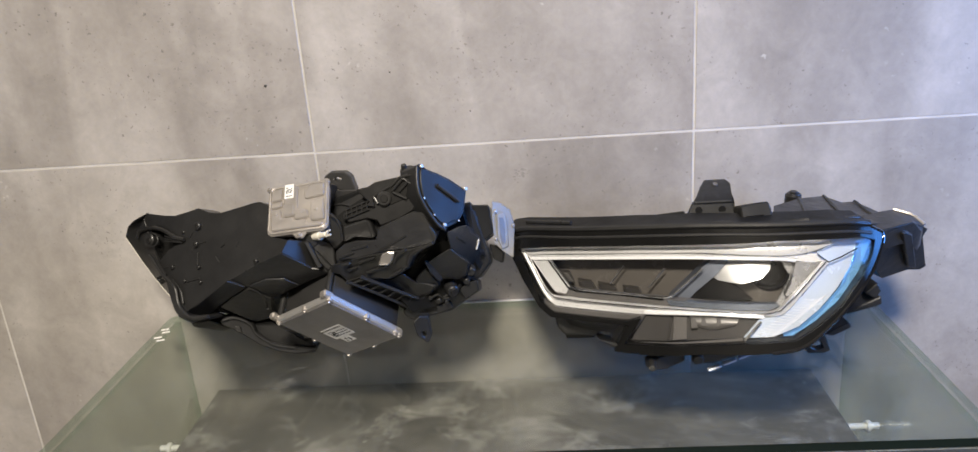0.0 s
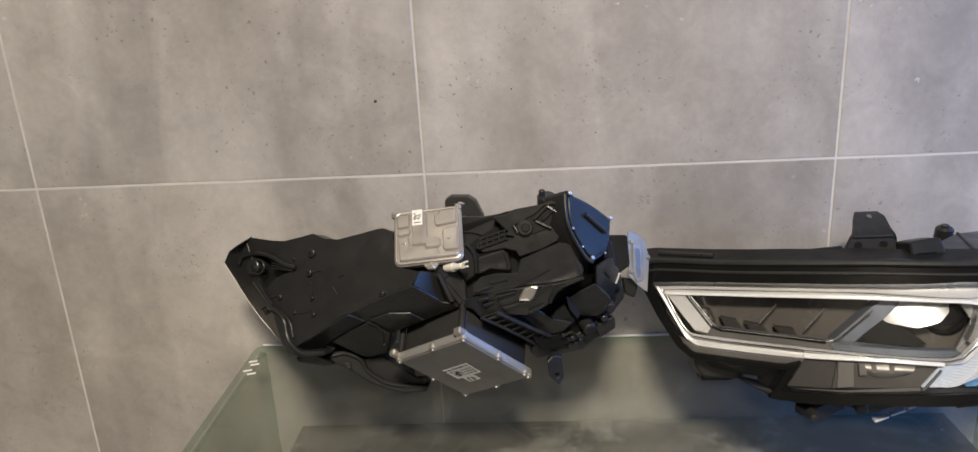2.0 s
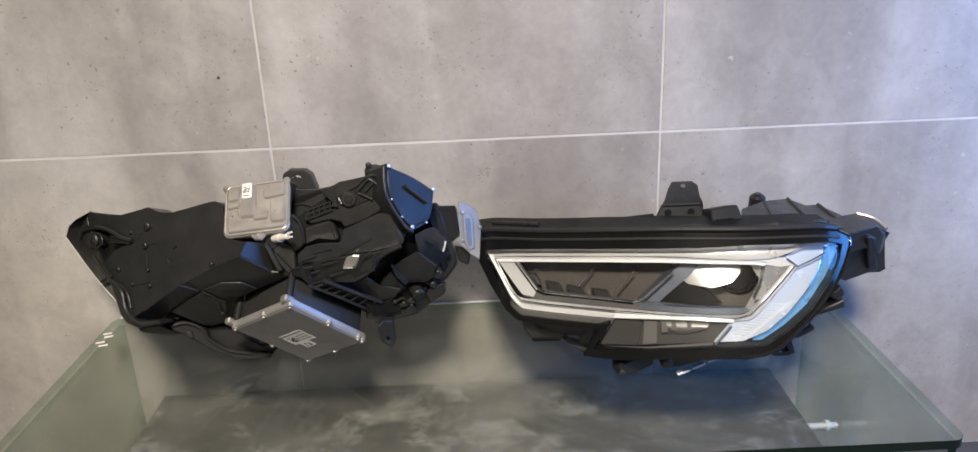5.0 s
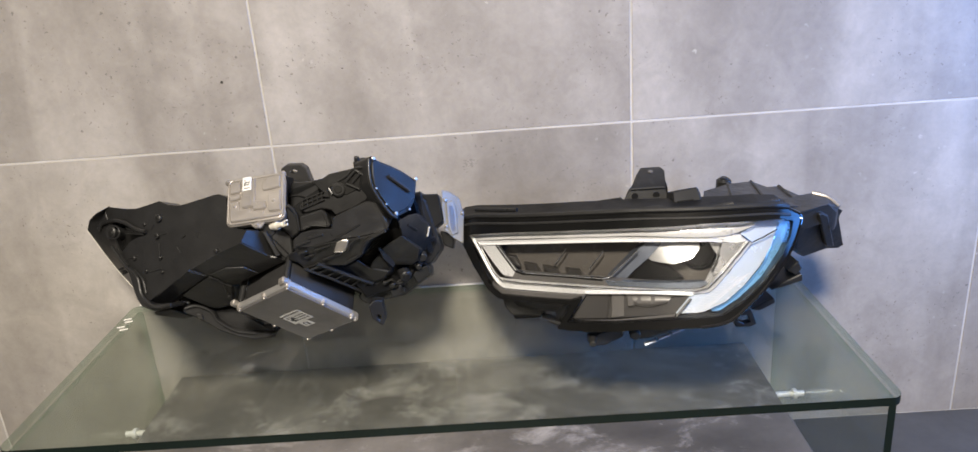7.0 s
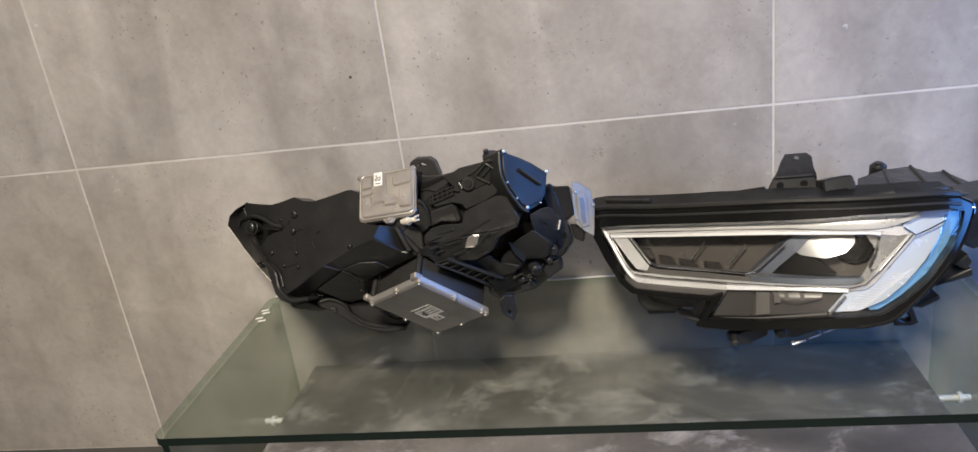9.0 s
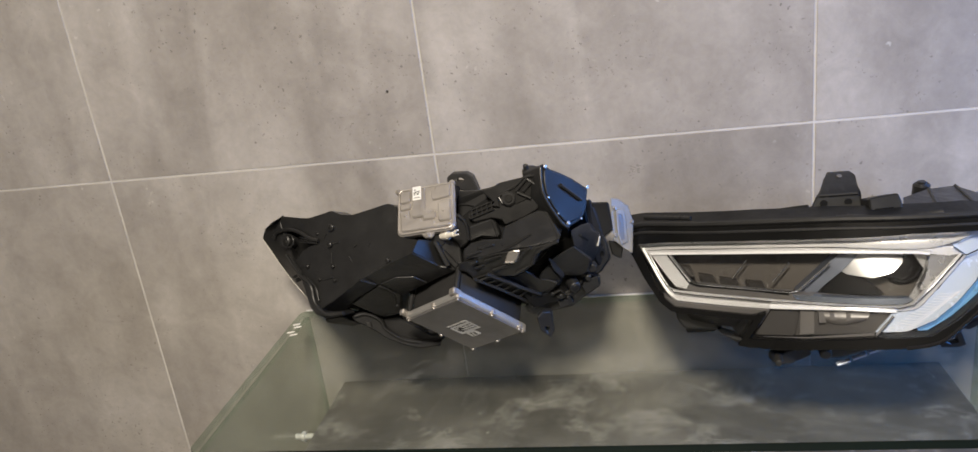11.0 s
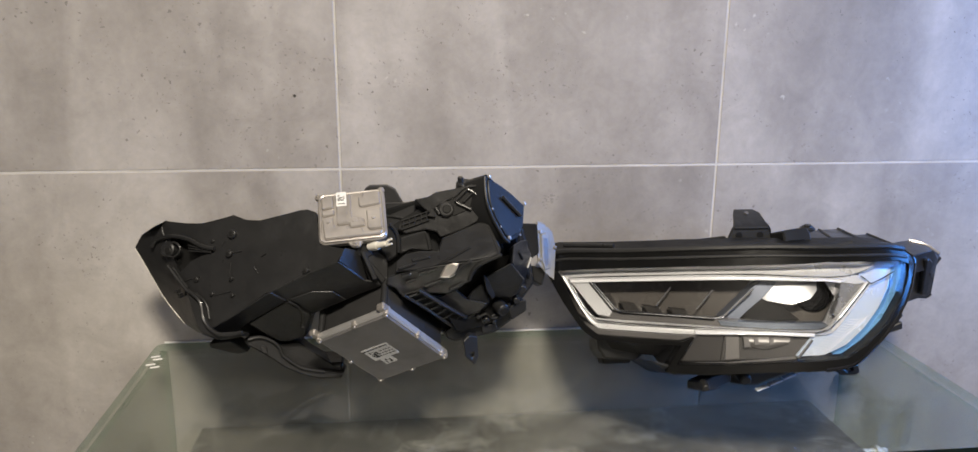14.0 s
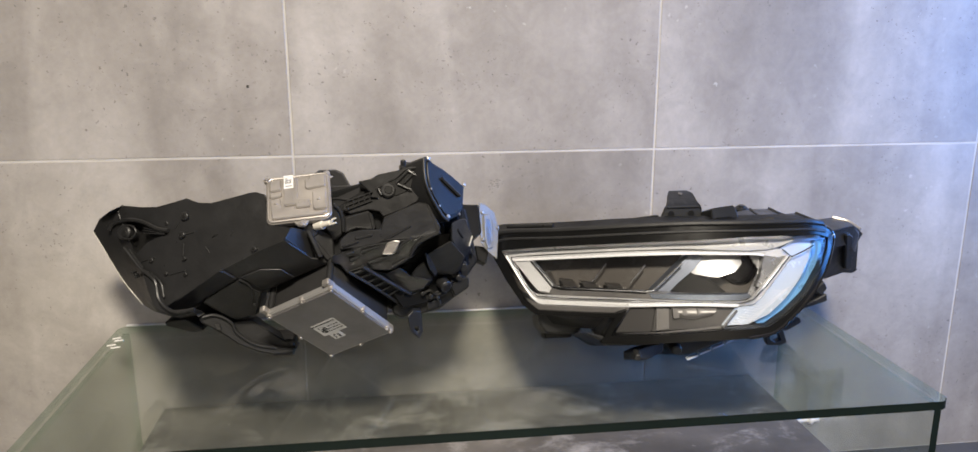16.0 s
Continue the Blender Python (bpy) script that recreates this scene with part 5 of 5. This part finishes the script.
m = pa.to_track_quat("Z", "Y").to_matrix().to_4x4()
m.translation = pj + pa * 0.003
bmesh.ops.transform(bm, matrix=m, verts=bm.verts)
part("lens", bm, LENS, proj, "dark curved glass lens", 60)
part("lens_ring", ring(pj + pa * 0.005, pa, 0.028, 0.0014), SATIN, proj, "", 60)
# mirror beside the projector, gently domed, added and turned up to show the ceiling lamp's highlight
def MIRROR(x, z):
    return -0.236 - 0.48 * (x - 0.612) + 0.95 * (z - 0.470) + 5.0 * (x - 0.610) ** 2 + 11.0 * (z - 0.470) ** 2


rb("bulb_mirror", plate([(568, 460), (578, 472), (596, 480), (618, 485), (642, 486), (655, 480), (652, 468), (640, 458), (616, 450), (588, 450)], MIRROR, moved(MIRROR, 0.006), 0.0, 0.006, 1.0, None, 0.0), SATIN_CHROME, "gently domed chrome reflector", None, 60)
FRAME = [(691, 478), (718, 479), (686, 436), (674, 436)]
rb("projector_frame", curved([FRAME, [(694, 474), (711, 475), (684, 440), (680, 440)]], 0.016, 0.024, 0), CHROME, "chrome frame beside the projector")

# lower band and turn lamp
rb("lower_band", curved([(352, 395), (367, 395), (372, 392), (483, 403), (488, 403), (471, 395), (370, 384)], 0.004, 0.02), TAUPE, "satin grey lower band")
rb("lower_lens", curved([(494, 403), (635, 411), (613, 386), (565, 377), (532, 371), (466, 362)], 0.018, 0.022), SMOKE, "smoked lower lens")
rb("lower_frame", along([(490, 404), (479, 387), (463, 364), (530, 374), (609, 388)], 0.008, 0.0022, 0), TAUPE)
rb("lower_frame_panel", curved([(493, 402), (524, 405), (517, 373), (471, 365)], 0.0135, 0.018, 0), SMOKE)
turn = rb("turn_reflector", curved([(528, 406), (634, 412), (613, 387), (520, 374)], 0.0145, 0.018, 0), SMOKE, "smoked turn-lamp window with a silver bowl")
part("bowl", ribbon([(547, 408), (575, 411), (608, 412)], [(551, 397), (573, 394), (600, 401)], 0.013, 0.004), TAUPE, turn, "silver bowl reflector", 40)
part("bowl_facet", curved([(548, 408), (554, 408), (556, 397), (548, 395)], 0.008, 0.012, 0), TAUPE, turn, "", 30)
part("bowl_facet", curved([(561, 408), (566, 409), (566, 400), (561, 400)], 0.008, 0.012, 0), TAUPE, turn, "", 30)
part("bowl_facet", curved([(580, 410), (585, 410), (583, 402), (579, 401)], 0.008, 0.012, 0), TAUPE, turn, "", 30)
part("pale_block", curved([(528, 405), (544, 406), (542, 380), (525, 376)], 0.0125, 0.016, 0), TAUPE, turn, "", 30)
rb("recess", plate([(367, 380), (469, 394), (475, 399), (451, 358), (418, 356), (385, 360)], flat(-0.205, -0.45, 0.45, -0.35, 0.38), flat(-0.13), 0.001, 0, 1, None, 0.0), RUBBER_OR_SHADE)
cov = rb("cover", curved(RIM_IN, 0.0, 0.002), COVER, "clear polycarbonate cover")
cov.visible_shadow = False

# upper fittings
def BRACKET(x, z):
    """Stands nearly upright below its fold and lies almost flat above it."""
    return -0.157 + 0.5 * (min(z, 0.531) - 0.513) + 5.2 * max(0.0, z - 0.531)


brk = rb("top_bracket", plate([(560, 512), (571, 530), (580, 534), (590, 539), (600, 543), (630, 543), (634, 541), (629, 535), (624, 530), (626, 512)], BRACKET, moved(BRACKET, 0.006), 0.0, 0.004, 1, None, 0.0), LID_BLACK, "black mounting bracket with a hole")
part("hole", rod((0.612, -0.098, 0.5405), (0.612, -0.099, 0.5425), 0.0035, None, 16), TAUPE, brk, "", 40)
# two solid dark discs, shade of the bracket's holes as colour
for x in (0.578, 0.610):
    part("hole", rod((x, -0.153, 0.5215), (x, -0.1545, 0.5215), 0.005, None, 14), RUBBER_OR_SHADE, brk, "", 40)
part("fold", tube([(0.573, -0.1475, 0.531), (0.623, -0.1475, 0.531)], 0.0022, 8, 1.0, 1), SATIN, brk, "", 40)
ARM_FACE = flat(-0.207, 0, 0.645, 0.7, 0.508)
rb("bracket_arm", plate([(626, 536), (640, 538), (664, 540), (667, 531), (667, 506), (626, 506)], ARM_FACE, moved(ARM_FACE, 0.04), 0.002, 0, 1, None, 0.35), LID_BLACK)
# dark patch on the arm's face, the slot's shade as colour
rb("arm_slot_shade", plate([(632, 524), (655, 525), (660, 516), (636, 515)], moved(ARM_FACE, -0.0015), moved(ARM_FACE, 0.004), 0.0, 0, 1, None, 0.0), GLOSS)
COVER_FRONT = [(0.668, -0.200, 0.514), (0.715, -0.218, 0.512), (0.765, -0.212, 0.511), (0.795, -0.205, 0.508), (0.812, -0.198, 0.505), (0.828, -0.188, 0.502)]
COVER_BACK = [(0.682, -0.150, 0.521), (0.735, -0.092, 0.511), (0.777, -0.074, 0.507), (0.797, -0.092, 0.5015), (0.814, -0.095, 0.503), (0.830, -0.135, 0.500)]
rear = rb("rear_cover", strip(COVER_FRONT, COVER_BACK, (0, 0.004, -0.05)), BLACK, "", None, 30)
for k in (1, 2, 4):
    part("cover_rib", tube([Vector(COVER_FRONT[k]) + Vector((0, 0.02, 0)), COVER_BACK[k]], 0.0025, 6, 1.0, 1), SATIN, rear)
knob = rb("rear_knob", rod((0.742, -0.043, 0.455), (0.742, -0.046, 0.505), 0.014, 0.012, 18, 0.003), SATIN)
part("cap", rod((0.742, -0.046, 0.504), (0.742, -0.0463, 0.508), 0.007, 0.006, 14, 0.001), BLACK, knob)
rb("left_rear_cover", plate([(385, 487), (388, 495), (419, 497), (452, 501), (484, 506), (510, 508), (513, 514), (534, 518), (558, 522), (564, 504), (508, 495)], flat(-0.14, -0.25, 0.5), flat(-0.09), 0.0015, 0, 1, None, 0.4), BLACK)
SIDE_P = flat(-0.2125, 0.45, 0.828, -0.449, 0.505)
side = rb("side_housing", plate([(785, 503), (803, 504), (825, 506), (848, 506), (879, 488), (876, 475), (904, 415), (896, 410), (872, 416), (853, 414), (831, 412), (812, 434), (807, 471)], SIDE_P, flat(-0.14), 0.003, 0, 1, None, 0.2), BLACK)
part("side_rib", plate([(829, 496), (836, 498), (848, 490), (881, 421), (864, 427)], moved(SIDE_P, -0.010), moved(SIDE_P, 0.01), 0.002, 0, 1, None, 0.0), SATIN, side, "", 24)
CAP_BACK = [(0.795, -0.172, 0.508), (0.822, -0.160, 0.508), (0.844, -0.153, 0.508), (0.862, -0.166, 0.504), (0.872, -0.185, 0.495)]
part("side_top", strip([(0.785, -0.226, 0.5035), (0.806, -0.220, 0.505), (0.830, -0.211, 0.5065), (0.848, -0.203, 0.5065), (0.864, -0.194, 0.490)], CAP_BACK, (0, 0.004, -0.03)), BLACK, side, "", 30)
part("side_cap", tube(CAP_BACK[2:], 0.0030, 8, 1.0, 3), CAST, side, "worn grey edge", 40)
part("side_notch", plate([(811, 486), (818, 486), (823, 472), (819, 472)], moved(SIDE_P, -0.004), moved(SIDE_P, 0.01), 0.001, 0, 1, None, 0.0), SHIELD, side, "", 24)
rb("side_fin", plate([(774, 373), (793, 386), (819, 398), (821, 386), (794, 378)], flat(-0.2), flat(-0.15), 0.0015, 0, 1, None, 0.1), SATIN)
rb("side_fin", plate([(746, 343), (764, 354), (780, 360), (782, 352), (759, 340)], flat(-0.2), flat(-0.15), 0.0015, 0, 1, None, 0.1), SATIN)
rb("side_fin", plate([(797, 404), (812, 419), (819, 407), (811, 395)], flat(-0.2), flat(-0.15), 0.0015, 0, 1, None, 0.1), SATIN)

# lower fittings
ft = rb("foot", plate([(369, 379), (435, 373), (439, 350), (430, 341), (382, 345), (372, 360)], flat(-0.172), flat(-0.12), 0.003), SATIN)
part("pad", plate([(382, 347), (430, 343), (428, 327), (386, 327)], flat(-0.15), flat(-0.12), 0.002), RUBBER_OR_SHADE, ft)
rb("belly", plate([(426, 372), (461, 362), (520, 368), (654, 382), (690, 388), (665, 362), (640, 352), (560, 348), (500, 347), (462, 348)], flat(-0.242), flat(-0.13), 0.003), BLACK)
rb("belly_lip", tube([(0.462, -0.246, 0.360), (0.53, -0.272, 0.366), (0.6, -0.288, 0.374), (0.655, -0.285, 0.381), (0.69, -0.276, 0.391)], 0.005), SATIN)
c1 = rb("lower_clip", plate([(493, 346), (509, 350), (544, 351), (545, 334), (517, 328), (494, 332)], flat(-0.252, 0.4, 0.52), flat(-0.21), 0.002), SATIN)
part("stud", rod((0.498, -0.255, 0.343), (0.496, -0.272, 0.340), 0.006, 0.005, 14, 0.001), SATIN, c1, "", 40)
rb("round_boss", rod((0.560, -0.23, 0.345), (0.560, -0.256, 0.341), 0.009, 0.008, 18, 0.002), SATIN)
for i in range(4):
    a = 0.580 + 0.021 * i
    rb("lower_bracket", obox((a, -0.262 + 0.004 * i, 0.333 + 0.006 * i), (0.95, 0.1, 0.28), (0, 0, 1), (0.0185, 0.008, 0.0032), 0.0008), PEARL, "pale glossy bracket piece")
rb("lower_body", plate([(556, 350), (640, 356), (660, 362), (640, 345), (585, 327), (566, 327)], flat(-0.24), flat(-0.16), 0.003), SATIN)
rb("hook", plate([[(707, 352), (738, 355), (747, 331), (738, 327), (716, 328)], [(718, 345), (732, 347), (737, 335), (728, 333), (720, 337)]], flat(-0.224), flat(-0.212), 0.001, 0, 1, None, 0.0), SATIN)


# ---- wall tiles, 0.6 m square ----
TW = 0.6
bm = slab_box(-TW / 2 + 0.0016, TW / 2 - 0.0016, 0.0, 0.0028, -TW / 2 + 0.0016, TW / 2 - 0.0016, 0.0008)
tile = part("tile", bm, TILE, wall)
tile.location = (LEFT + TW / 2, 0, TW / 2)
for i in range(6):
    for j in range(4):
        if i or j:
            t2 = tile.copy()
            scene.collection.objects.link(t2)
            t2.location = (LEFT + TW * (i + 0.5), 0, TW * (j + 0.5))
random.seed(8)
bm = bmesh.new()
for k in range(34):
    r = 0.0005 + 0.0010 * random.random()
    x, z = 0.327 + random.gauss(0, 0.007), 0.546 + random.gauss(0, 0.005)
    bmesh.ops.create_circle(bm, cap_ends=True, segments=7, radius=r, matrix=Matrix.Translation((x, -0.0003, z)) @ Matrix.Rotation(radians(90), 4, "X") @ Matrix.Diagonal((1.6, 0.8, 1, 1)))
part("smudge", bm, SMUDGE, wall, "dark speckled smudge")
for x, z, r in ((-0.063, 0.711, 0.0030), (-0.309, 0.647, 0.0026), (0.028, 0.640, 0.0014), (0.06, 0.668, 0.0013), (0.135, 0.72, 0.0015), (0.255, 0.652, 0.0013)):
    part("chip", rod((x, 0.002, z), (x, -0.0002, z), r, r * 0.8, 9), SMUDGE if x < -0.3 else CHIP, wall, "small dark chip")
